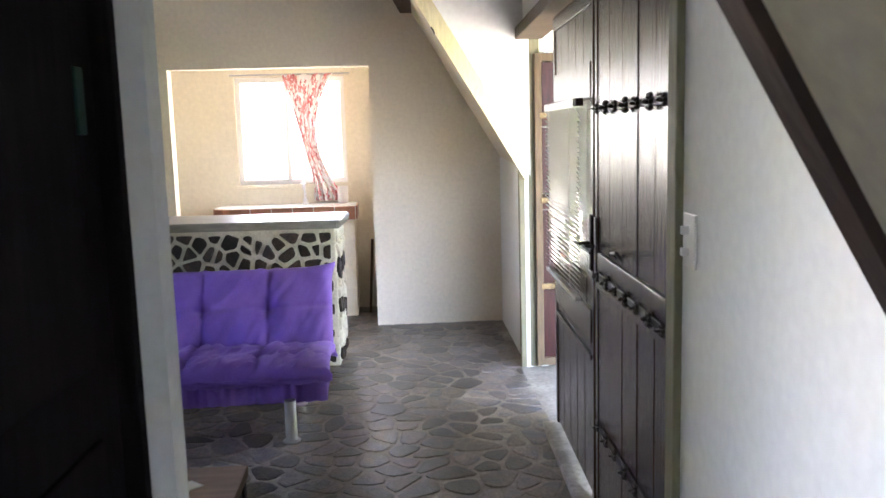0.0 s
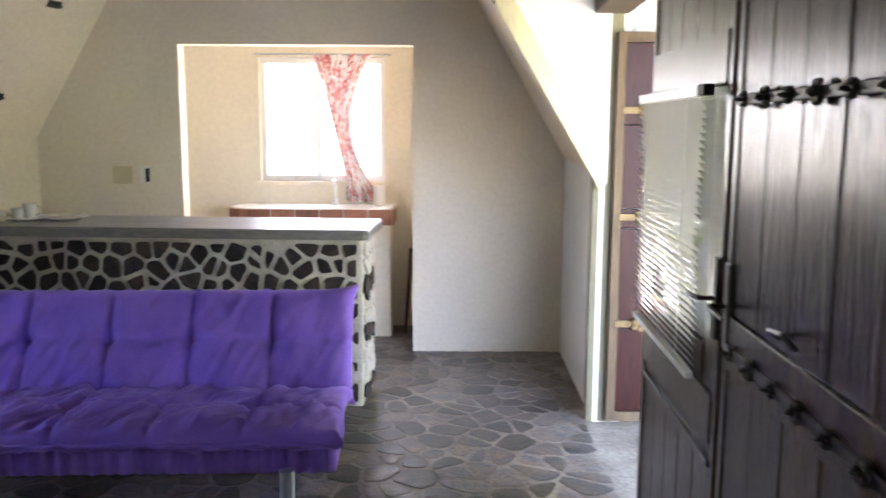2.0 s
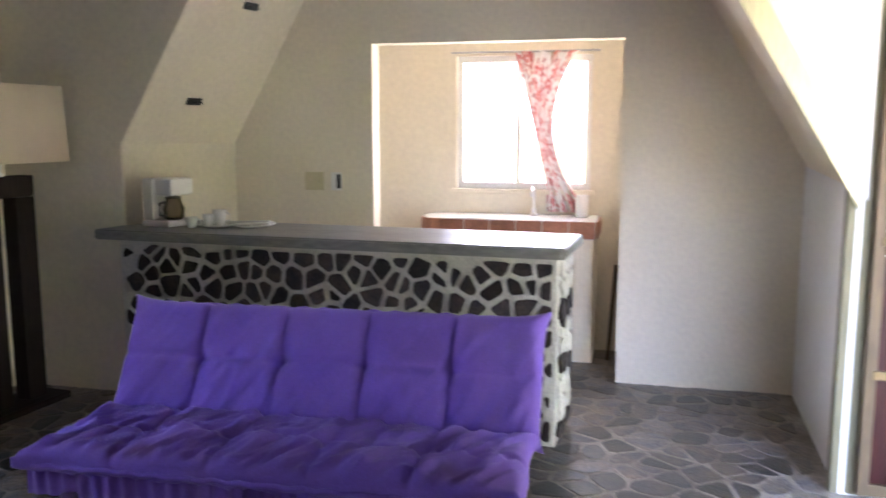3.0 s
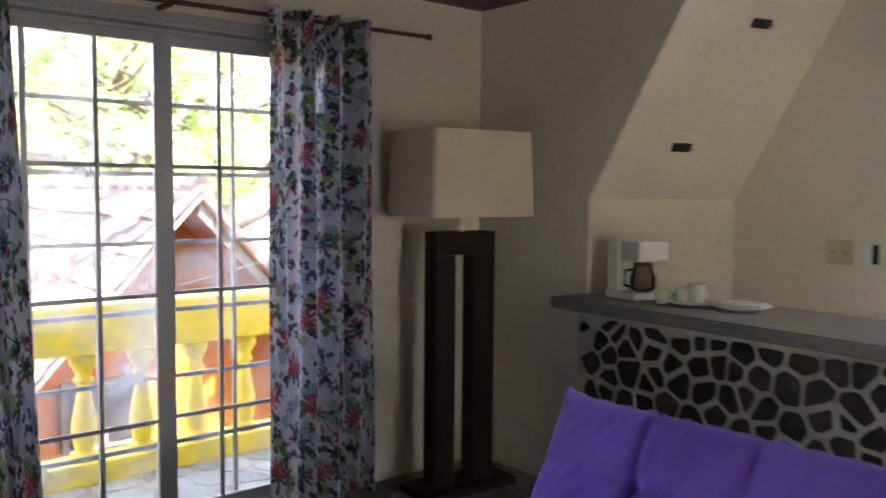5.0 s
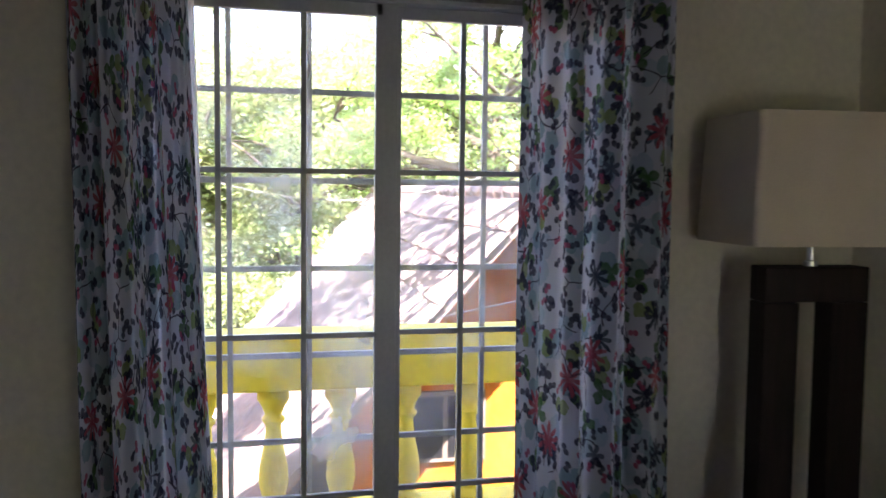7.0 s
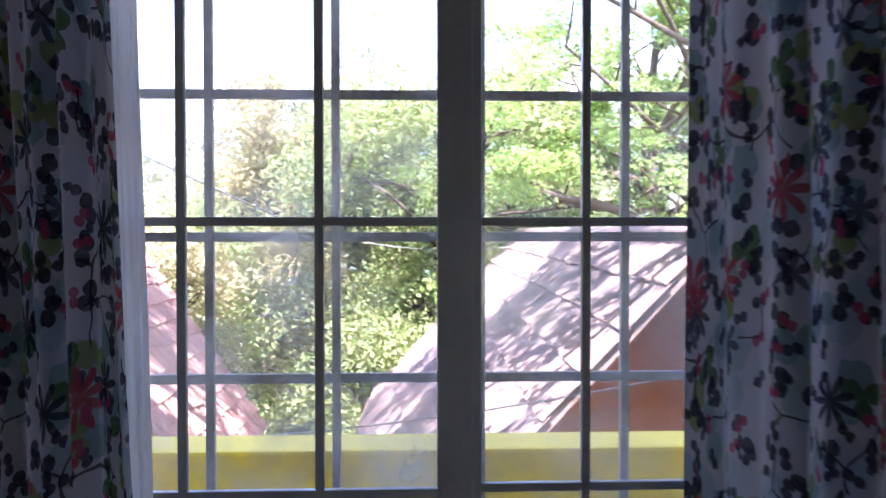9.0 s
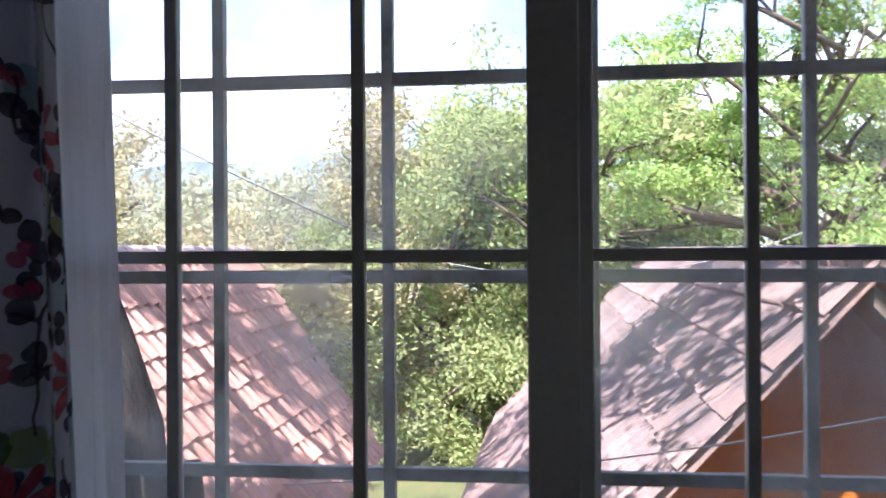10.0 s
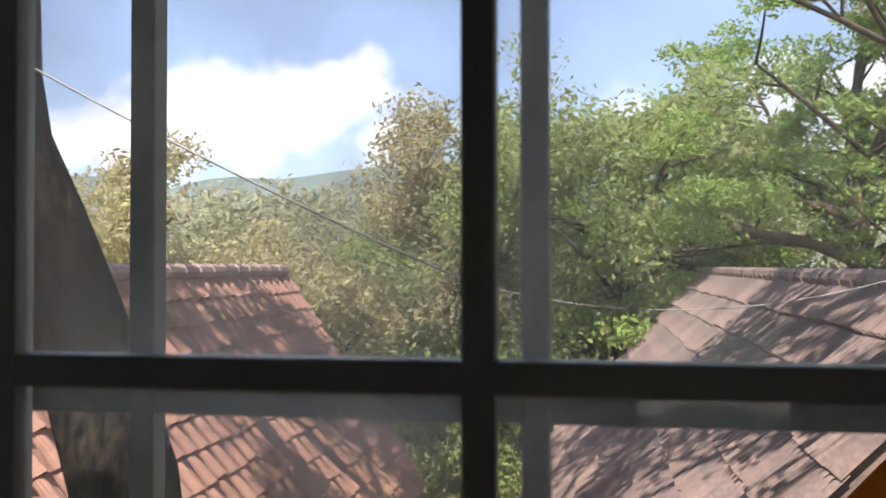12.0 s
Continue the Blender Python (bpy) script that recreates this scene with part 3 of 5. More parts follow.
# unseen slabs over the entrance, added to keep direct sun off floor and red door
bm = bmesh.new()
box(bm, (0.14, 0.2, 2.30), (0.80, 2.9, 2.36), 0.01)
box(bm, (0.14, 2.905, 2.30), (2.9, 5.2, 2.36), 0.01)
box(bm, (1.35, 1.9, 2.30), (2.9, 2.90, 2.36), 0.01)
eave = structure("unseen_sun_block_entrance", bm, CEILING_WOOD)
eave.matrix_basis = RW
# outer shell so that no light leaks in
bm = bmesh.new()
box(bm, (-4.3, 5.85, 0), (-3.0, 6.73, 4.5))
box(bm, (0.95, 5.25, 0), (1.15, 6.73, 4.5))
box(bm, (-3.98, 1.6, 2.5), (-3.92, 6.7, 4.5))
box(bm, (1.15, -1.6, 2.5), (1.2, 6.7, 4.5))
box(bm, (0.75, -1.6, -0.1), (0.85, 0.9, 2.6))
structure("wall_shell", bm, PLASTER_WHITE)

# kitchen recess
wall_kitchen = wall("wall_kitchen_back", (-2.6, 7.36, 0), (0.5, 7.50, 2.5), [(-1.37, -0.43, 1.12, 2.04)], "x", PLASTER_KITCHEN)
structure("wall_kitchen_east", boxed((-0.16, 6.73, 0), (-0.06, 7.36, 2.5)), PLASTER_KITCHEN)
structure("wall_kitchen_west", boxed((-2.6, 6.73, 0), (-2.5, 7.36, 2.5)), PLASTER_KITCHEN)
structure("ceiling_kitchen", boxed((-2.7, 6.73, 2.45), (0.5, 7.6, 2.5)), PLASTER_KITCHEN)

# ---- windows ----


def kitchen_window():
    w = thing("window_1", "", "", kind="structure")
    z0, z1, x0, x1 = 1.12, 2.04, -1.37, -0.43
    bm = bmesh.new()
    for lo, hi in (((x0, 7.40, z0), (x1, 7.45, z0 + 0.045)), ((x0, 7.40, z1 - 0.045), (x1, 7.45, z1)), ((x0, 7.40, z0 + 0.045), (x0 + 0.045, 7.45, z1 - 0.045)),
                   ((x1 - 0.045, 7.40, z0 + 0.045), (x1, 7.45, z1 - 0.045)), ((-0.955, 7.395, z0 + 0.045), (-0.915, 7.44, z1 - 0.045))):
        box(bm, lo, hi, 0.004)
    part("window_frame", bm, PLASTIC_WHITE, w)
    for a, b in ((x0 + 0.045, -0.955), (-0.915, x1 - 0.045)):
        p = part("pane", boxed((a, 7.42, z0 + 0.045), (b, 7.424, z1 - 0.045)), GLASS_CLEAR, w)
        p.visible_shadow = False
    part("window_sill", boxed((x0 - 0.03, 7.33, z0 - 0.035), (x1 + 0.03, 7.42, z0), 0.006), PLASTER_KITCHEN, w)


def balcony_door():
    """A white aluminium sliding door with glazing bars, and a square-barred grille outside it."""
    d = thing("window_2", "", "", kind="structure")
    x = -3.77
    fr = bmesh.new()
    box(fr, (-3.86, WY0, 2.12), (-3.725, WY1, WZ), 0.004)
    box(fr, (-3.86, WY0, 0.0), (-3.735, WY1, 0.045), 0.004)
    box(fr, (-3.86, WY0, 0.045), (-3.735, WY0 + 0.05, 2.12), 0.004)
    box(fr, (-3.86, WY1 - 0.05, 0.045), (-3.735, WY1, 2.12), 0.004)
    part("window_frame", fr, WHITE_PAINT, d)
    tr = bmesh.new()
    box(tr, (-3.735, WY0 + 0.02, 2.135), (-3.722, WY1 - 0.02, 2.15), 0.002)
    part("track", tr, GRILLE_PAINT, d)
    bm = bmesh.new()
    for i in range(46):
        y = WY0 + 0.06 + i * 0.034
        box(bm, (-3.7245, y, 2.166 + (i % 2) * 0.005), (-3.7235, y + 0.015 + 0.008 * (i % 3 == 0), 2.170 + (i % 2) * 0.005))
    part("film_print", bm, GRILLE_PAINT, d, "unreadable grey print on the protective film")
    for xs, y0, y1, cols in ((-3.765, 3.15, 4.005, (3.435, 3.703)), (-3.795, 3.975, 4.75, (4.238, 4.505))):
        s = part("sash", boxed((xs - 0.016, y0, 0.05), (xs + 0.016, y0 + 0.05, 2.12), 0.003), WHITE_PAINT, d)
        bm = bmesh.new()
        box(bm, (xs - 0.016, y1 - (0.07 if y0 < 3.5 else 0.045), 0.05), (xs + 0.016, y1, 2.12), 0.003)
        box(bm, (xs - 0.016, y0 + 0.05, 2.08), (xs + 0.016, y1 - 0.045, 2.12), 0.003)
        box(bm, (xs - 0.016, y0 + 0.05, 0.05), (xs + 0.016, y1 - 0.045, 0.10), 0.003)
        part("sash_frame", bm, WHITE_PAINT, d)
        bm = bmesh.new()
        for c in cols:
            box(bm, (xs - 0.009, c - 0.009, 0.10), (xs + 0.009, c + 0.009, 2.08), 0.002)
        part("glazing_bar", bm, WHITE_PAINT, d)
        bm = bmesh.new()
        for z in (1.576, 1.037, 0.497):
            box(bm, (xs - 0.008, y0 + 0.05, z - 0.009), (xs + 0.008, y1 - 0.045, z + 0.009), 0.002)
        part("glazing_bar", bm, WHITE_PAINT, d)
        p = part("pane", boxed((xs - 0.002, y0 + 0.05, 0.10), (xs + 0.002, y1 - 0.045, 2.08)), GLASS if y0 < 3.5 else GLASS_SIDE, d)
        p.visible_shadow = False


def grille():
    g = tagged(thing("window_grille", "", "window grille"), "weathered white iron security grille outside the sliding door")
    x = -3.862
    for y in (3.20, 3.467, 3.728, 4.03, 4.335, 4.60):
        part("bar", boxed((x - 0.009, y - 0.009, 0.03), (x + 0.009, y + 0.009, 2.18), 0.002), GRILLE_PAINT, g)
    for i in range(7):
        z = 1.84 - 0.295 * i
        part("rail", boxed((x - 0.007, 3.12, z - 0.010), (x + 0.007, 4.78, z + 0.010), 0.002), GRILLE_PAINT, g)


kitchen_window()
balcony_door()
grille()


# ---- entrance doors ----
LOCK_GREEN = material("greenish_bronze", (0.012, 0.05, 0.04), 0.5, 0.4, vary=0.2)
def strap(bm, s0, s1, z, x):
    """A wrought strap with a row of cast flowers."""
    box(bm, (x - 0.008, s0, z - 0.012), (x, s1, z + 0.012), 0.003)
    n = 7
    for i in range(n):
        s = s0 + 0.06 + (s1 - s0 - 0.12) * i / (n - 1)
        big = 0.028 if i % 2 else 0.021
        for k in range(6):
            a = k * math.pi / 3
            c = Vector((x - 0.009, s + big * 0.62 * math.cos(a), z + big * 0.62 * math.sin(a)))
            bmesh.ops.create_icosphere(bm, subdivisions=1, radius=1, matrix=Matrix.Translation(c) @ Matrix.Diagonal((0.010, big * 0.42, big * 0.42, 1)))
        bmesh.ops.create_icosphere(bm, subdivisions=1, radius=1, matrix=Matrix.Translation((x - 0.022, s, z)) @ Matrix.Diagonal((0.012, big * 0.3, big * 0.3, 1)))


def lever(bm, s, z, x, way):
    box(bm, (x - 0.008, s - 0.018, z - 0.11), (x, s + 0.018, z + 0.11), 0.006)
    tube(bm, [(x, s, z), (x - 0.05, s, z), (x - 0.055, s + way * 0.03, z), (x - 0.05, s + way * 0.12, z - 0.008)], [0.007, 0.007, 0.007, 0.005], 8)


def plank_leaf(name, label, s0, s1, planks, rails):
    d = thing(name, "", "", at=RW, kind="structure")
    d["label"] = label
    x = 0.012
    w = (s1 - s0 - 0.08) / planks
    st = bmesh.new()
    box(st, (x, s0, 0.04), (x + 0.045, s0 + 0.04, 2.07), 0.004)
    box(st, (x, s1 - 0.04, 0.04), (x + 0.045, s1, 2.07), 0.004)
    box(st, (x, s0 + 0.04, 2.0), (x + 0.045, s1 - 0.04, 2.07), 0.004)
    part("stile", st, LEAF_WOOD, d)
    for z in rails:
        part("cross_rail", boxed((x - 0.004, s0 + 0.04, z - 0.07), (x + 0.04, s1 - 0.04, z + 0.07), 0.006), LEAF_WOOD, d)
    return d, x, w


def leaf_near():
    d, x, w = plank_leaf("door_1", "closed dark varnished plank door with wrought-iron flower straps", 1.14, 2.19, 5, (1.0,))
    for z0, z1 in ((0.05, 0.93), (1.07, 2.0)):
        for i in range(5):
            s = 1.18 + i * w
            j = random.uniform(-0.003, 0.003)
            part("plank", boxed((x + 0.004 + j, s + 0.002, z0), (x + 0.03 + j, s + w - 0.002, z1), 0.004), LEAF_WOOD, d)
    part("astragal", boxed((0.032, 2.17, 0.045), (0.050, 2.24, 2.065), 0.003), LEAF_WOOD, d)
    for z in (1.605, 0.985, 0.40):
        bm = bmesh.new()
        strap(bm, 1.17, 2.15, z, x - 0.003)
        part("iron_strap", bm, IRON, d, "black wrought-iron strap with cast flowers")
    bm = bmesh.new()
    lever(bm, 2.16, 1.09, x, -1)
    part("door_handle", bm, IRON, d)
    bm = bmesh.new()
    tube(bm, [(x, 1.80, 1.10), (x - 0.03, 1.78, 1.12), (x - 0.03, 1.70, 1.13), (x - 0.02, 1.66, 1.11)], 0.007, 8)
    part("knocker", bm, IRON, d)


def leaf_far():
    d, x, w = plank_leaf("door_2", "dark plank door with a window behind a white mini blind", 2.225, 3.19, 5, (0.75, 1.72))
    s0, s1 = 2.265, 3.15
    for z0, z1 in ((0.05, 0.68), (1.79, 2.0)):
        for i in range(5):
            s = s0 + i * w
            part("plank", boxed((x + 0.006, s + 0.002, z0), (x + 0.03, s + w - 0.002, z1), 0.004), LEAF_WOOD, d)
    part("plank", boxed((x + 0.006, s0, 0.82), (x + 0.03, s0 + 0.12, 1.65), 0.004), LEAF_WOOD, d)
    p = part("pane", boxed((x + 0.016, s0 + 0.125, 0.932), (x + 0.02, s1, 1.65)), GLASS_CLEAR, d)
    p.visible_shadow = False
    part("cross_rail", boxed((x + 0.004, s0 + 0.125, 0.82), (x + 0.034, s1, 0.93), 0.004), LEAF_WOOD, d)
    bm = bmesh.new()
    box(bm, (x - 0.006, s0, 0.615), (x + 0.004, s1, 0.635), 0.003)
    part("batten", bm, LEAF_WOOD, d)
    bm = bmesh.new()
    lever(bm, 2.26, 1.09, x, 1)
    part("door_handle", bm, IRON, d)


def mini_blind():
    b = tagged(thing("mini_blind", "", "blind", at=RW), "white aluminium mini blind hung over the door window")
    x, s0, s1 = -0.022, 2.37, 3.17
    part("head_rail", boxed((x - 0.016, s0, 1.62), (x + 0.012, s1, 1.652), 0.003), PLASTIC_WHITE, b)
    part("rail_end", boxed((x - 0.018, s0 - 0.07, 1.622), (x + 0.012, s0, 1.652), 0.003), DARK_WOOD, b, "dark wooden rail end")
    slat = bmesh.new()
    for k in range(6):
        a = -0.012 + k * 0.0048
        slat.verts.new((a, 0, 0.0025 - 8.0 * (a * a) - a * 1.35))
        slat.verts.new((a, s1 - s0, 0.0025 - 8.0 * (a * a) - a * 1.35))
    slat.verts.ensure_lookup_table()
    for k in range(5):
        v = slat.verts
        slat.faces.new((v[2 * k], v[2 * k + 2], v[2 * k + 3], v[2 * k + 1]))
    first = part("slat", slat, BLIND_SLAT, b)
    first.location = (x, s0, 1.60)
    for i in range(1, 37):
        o = first.copy()
        scene.collection.objects.link(o)
        o.location = (x + random.uniform(-0.001, 0.001), s0 + random.uniform(-0.006, 0.006), 1.60 - 0.0205 * i)
    part("bottom_rail", boxed((x - 0.012, s0, 0.835), (x + 0.010, s1, 0.853), 0.003), PLASTIC_WHITE, b)
    for s in (s0 + 0.12, s1 - 0.12):
        bm = bmesh.new()
        tube(bm, [(x - 0.013, s, 1.62), (x - 0.013, s, 0.85)], 0.0012, 5)
        part("cord", bm, PLASTIC_WHITE, b)


def leaf_red():
    at = RW @ pose(0.06, 4.32, 0, 0, 0, -86)
    d = thing("door_3", "", "", at=at, kind="structure")
    d["label"] = "open reddish varnished door with brass flower hinges"
    part("frame_stile", boxed((0, 0.0, 0.02), (0.045, 0.045, 2.0), 0.004), PALE_WOOD, d)
    part("frame_stile", boxed((0, 0.80, 0.02), (0.045, 0.86, 2.0), 0.004), PALE_WOOD, d)
    part("frame_rail", boxed((0, 0.045, 1.95), (0.045, 0.80, 2.0), 0.004), PALE_WOOD, d)
    part("frame_rail", boxed((0, 0.045, 0.02), (0.045, 0.80, 0.07), 0.004), PALE_WOOD, d)
    zs = (0.07, 0.52, 1.03, 1.13, 1.55, 1.95)
    for a, b in zip(zs, zs[1:]):
        for k in range(4):
            part("panel_board", boxed((0.010, 0.047 + k * 0.188, a + 0.003), (0.035, 0.047 + (k + 1) * 0.188 - 0.003, b - 0.003), 0.004), RED_WOOD, d)
    for z in (0.54, 1.09, 1.62):
        bm = bmesh.new()
        box(bm, (0.035, 0.03, z - 0.018), (0.052, 0.22, z + 0.018), 0.004)
        box(bm, (-0.008, 0.03, z - 0.018), (0.010, 0.22, z + 0.018), 0.004)
        for side in (-0.012, 0.056):
            for k in range(5):
                a = k * 2 * math.pi / 5
                bmesh.ops.create_icosphere(bm, subdivisions=1, radius=1, matrix=Matrix.Translation((side, 0.15 + 0.026 * math.cos(a), z + 0.026 * math.sin(a))) @ Matrix.Diagonal((0.008, 0.02, 0.02, 1)))
        part("hinge", bm, BRASS, d, "brass flower hinge")


BLIND_SLAT = leafy("translucent_blind_slat", (0.62, 0.61, 0.59), 0.02, 0.22)
leaf_near()
leaf_far()
mini_blind()
leaf_red()

door_first = thing("door_4", "", "", kind="structure", at=pose(-0.665, 1.71, 0, 0, 0, -2))
door_first["label"] = "open dark-stained wooden door"
part("leaf", boxed((-0.045, -0.86, 0.02), (0.0, 0.0, 2.45), 0.005), DOOR_DARK, door_first)
for z0, z1 in ((0.2, 0.95), (1.1, 2.2)):
    part("panel", boxed((-0.002, -0.74, z0), (0.010, -0.12, z1), 0.008), DOOR_DARK, door_first)

part("lock_plate", boxed((-0.001, -0.10, 1.55), (0.006, -0.06, 1.68), 0.003), LOCK_GREEN, door_first, "greenish lock plate")

# cement edge of the east knee wall, and a hook on the slope's board
structure("trim_knee_edge", boxed((0.762, 5.226, 0), (0.784, 5.30, 1.31), 0.006), MORTAR_FLOOR)
hook = tagged(thing("hook", "small bent metal hook in the slope board", "hook", at=pose(0.235, 5.185, 2.13)))
bm = bmesh.new()
tube(bm, [(0, 0, 0), (0, -0.03, 0.0), (-0.01, -0.045, 0.02), (-0.02, -0.04, 0.035)], 0.005, 6)
part("shank", bm, IRON, hook)


# ---- living room things ----
def cushion(bm, lo, hi, nx, ny, puff, tufts, m, seed, crease=0.006):
    """A stuffed cushion: a soft slab with rounded rim, tufted at (u, v) and wrinkled."""
    rnd = random.Random(seed)
    (x0, y0, z0), (x1, y1, z1) = lo, hi
    grid = {}
    for i in range(nx + 1):
        for j in range(ny + 1):
            u, v = i / nx, j / ny
            edge = min(u * (x1 - x0), (1 - u) * (x1 - x0), v * (y1 - y0), (1 - v) * (y1 - y0))
            rim = min(1.0, edge / 0.05)
            h = (z1 - z0) / 2 * (0.42 + 0.58 * math.sqrt(max(0.0, 1 - (1 - rim) ** 2))) + puff * math.sin(math.pi * u) * math.sin(math.pi * v)
            x, y = x0 + (x1 - x0) * u, y0 + (y1 - y0) * v
            for tu, tv in tufts:
                d = math.hypot((u - tu) * (x1 - x0), (v - tv) * (y1 - y0))
                h -= 0.038 * math.exp(-(d / 0.045) ** 2)
            for tu in sorted({t[0] for t in tufts}):
                h -= 0.018 * math.exp(-(((u - tu) * (x1 - x0)) / 0.015) ** 2)
            for tv in sorted({t[1] for t in tufts}):
                h -= 0.014 * math.exp(-(((v - tv) * (y1 - y0)) / 0.016) ** 2)
            w = noise.noise(Vector((x * 7 + seed, y * 4.5, 0))) + 0.5 * noise.noise(Vector((x * 22, y * 11 + seed, 3)))
            fold = 1 - abs(noise.noise(Vector((x * 15 - y * 9 + seed, y * 3.0 + x * 1.5, 5)))) * 4.0
            pull = max(0.0, math.sin(x * 26 + 1.3 * math.sin(x * 5 + seed) - y * 9)) ** 6 * max(0.0, 1 - v * 1.6)
            h += crease * (w + 0.9 * max(0.0, fold) + 0.8 * pull) * rim
            ear = 0.024 * abs(2 * u - 1) ** 14 * abs(2 * v - 1) ** 8
            x, y = x + ear * (1 if u > 0.5 else -1), y + ear * (1.3 if v > 0.5 else -1.0)
            grid[i, j] = (x, y, h)
    mid = (z0 + z1) / 2
    top = {k: bm.verts.new(m @ Vector((x, y, mid + h))) for k, (x, y, h) in grid.items()}
    bot = {k: bm.verts.new(m @ Vector((x, y, mid - h * 0.8))) for k, (x, y, h) in grid.items()}
    for i in range(nx):
        for j in range(ny):
            bm.faces.new((top[i, j], top[i + 1, j], top[i + 1, j + 1], top[i, j + 1]))
            bm.faces.new((bot[i, j], bot[i, j + 1], bot[i + 1, j + 1], bot[i + 1, j]))
    for i in range(nx):
        for j in (0, ny):
            bm.faces.new((top[i, j], top[i + 1, j], bot[i + 1, j], bot[i, j]))
    for j in range(ny):
        for i in (0, nx):
            bm.faces.new((top[i, j], top[i, j + 1], bot[i, j + 1], bot[i, j]))


SOFA_AT = pose(-1.33, 4.02, 0, 0, 0, 2.0)


def sofa():
    s = tagged(thing("sofa_bed", "", "sofa", at=SOFA_AT), "purple velvet click-clack sofa bed with tufted cushions and chrome legs")
    L = 0.925
    tufts = [(u, 0.5) for u in (0.2, 0.4, 0.6, 0.8)]
    bm = bmesh.new()
    cushion(bm, (-L + 0.02, 0.015, 0.285), (L - 0.01, 0.56, 0.385), 150, 52, 0.018, tufts, Matrix.Identity(4), 3, 0.021)
    part("seat", bm, VELVET, s, smooth=True)
    bm = bmesh.new()
    cushion(bm, (-L, 0, -0.07), (L, 0.52, 0.07), 140, 44, 0.012, [(u, 0.52) for u in (0.2, 0.4, 0.6, 0.8)],
            pose(0, 0.64, 0.295, 0, 0, 0) @ pose(0, 0, 0, 60, 0, 0), 8, 0.010)
    part("backrest", bm, VELVET, s, smooth=True)
    for y, z in ((0.013, 0.325), (0.895, 0.748)):
        bm = bmesh.new()
        tube(bm, [(-L + i * (2 * L / 40), y + 0.004 * math.sin(i * 1.9), z + 0.005 * math.sin(i * 2.7)) for i in range(41)], 0.011, 6)
        part("piping", bm, VELVET, s, smooth=True)
    bm = bmesh.new()
    rows = []
    for z in (0.20, 0.235, 0.275, 0.315):
        ring = []
        for i in range(181):
            u = i / 180
            amp = 0.004 + 0.006 * (z - 0.165) / 0.15
            ring.append(bm.verts.new((-L + 0.02 + (2 * L - 0.04) * u, 0.04 + amp * math.sin(u * 190) + 0.006 * noise.noise(Vector((u * 30, z * 9, 1))), z)))
        ring += [bm.verts.new((L - 0.02 + 0.004 * math.sin(k * 2.2), 0.04 + 0.465 * k / 20, z)) for k in range(1, 21)]
        ring += [bm.verts.new((-L + 0.02, 0.505, z))]
        rows.append(ring)
    for p, q in zip(rows, rows[1:]):
        for i in range(len(p)):
            bm.faces.new((p[i], p[(i + 1) % len(p)], q[(i + 1) % len(p)], q[i]))
    bm.faces.new(rows[0])
    part("base", bm, VELVET, s, smooth=True)
    for x, y in ((-0.72, 0.02), (0.72, 0.02), (-0.72, 0.62), (0.72, 0.62)):
        bm = bmesh.new()
        lathe(bm, [(0.043, 0), (0.045, 0.006), (0.045, 0.012), (0.031, 0.018), (0.030, 0.22)], Matrix.Translation((x, y, 0)), 18)
        part("leg", bm, CHROME, s, "chrome tube leg", smooth=False)


sofa()

BAR_AT = pose(-0.44, 5.45, 0, 0, 0, -3.6)
BAR_L = 2.46


def bar():
    b = tagged(thing("bar_counter", "", "bar counter", at=BAR_AT), "bar counter faced with dark stones under a grey slab")
    part("body", boxed((-BAR_L, 0.0, 0), (0, 0.38, 0.935), 0.01), MORTAR_WHITE, b)
    bm = bmesh.new()
    ring = [(-BAR_L - 0.10, -0.085), (0.03, -0.07), (0.045, -0.05), (0.045, 0.50), (0.02, 0.52), (-BAR_L - 0.05, 0.52)]
    prism(bm, [(x, y, 0.935) for x, y in ring], (0, 0, 0.055))
    bmesh.ops.bevel(bm, geom=bm.edges[:], offset=0.008, segments=2, affect="EDGES")
    part("slab", bm, BAR_TOP, b, "worn grey cement slab")
    rnd = random.Random(5)
    for mid, ring in cells(BAR_L - 0.03, 0.90, 0.104, 0.024, 11, 0.95, (0.08, 0.2)):
        bm = bmesh.new()
        stone_mesh(bm, mid, ring, 0.012, lambda u, v, w: Vector((-BAR_L + 0.015 + u, -w, 0.015 + v)), rnd)
        part("stone", bm, BLACKSTONE, b)
    for k, (mid, ring) in enumerate(cells(0.36, 0.90, 0.10, 0.012, 41, 0.9, (0.1, 0.25))):     # rough open end
        bm = bmesh.new()
        stone_mesh(bm, mid, ring, 0.020, lambda u, v, w: Vector((w - 0.002, 0.01 + u, 0.015 + v)), rnd)
        part("end_stone", bm, MORTAR_WHITE if k % 3 else BLACKSTONE, b)


bar()


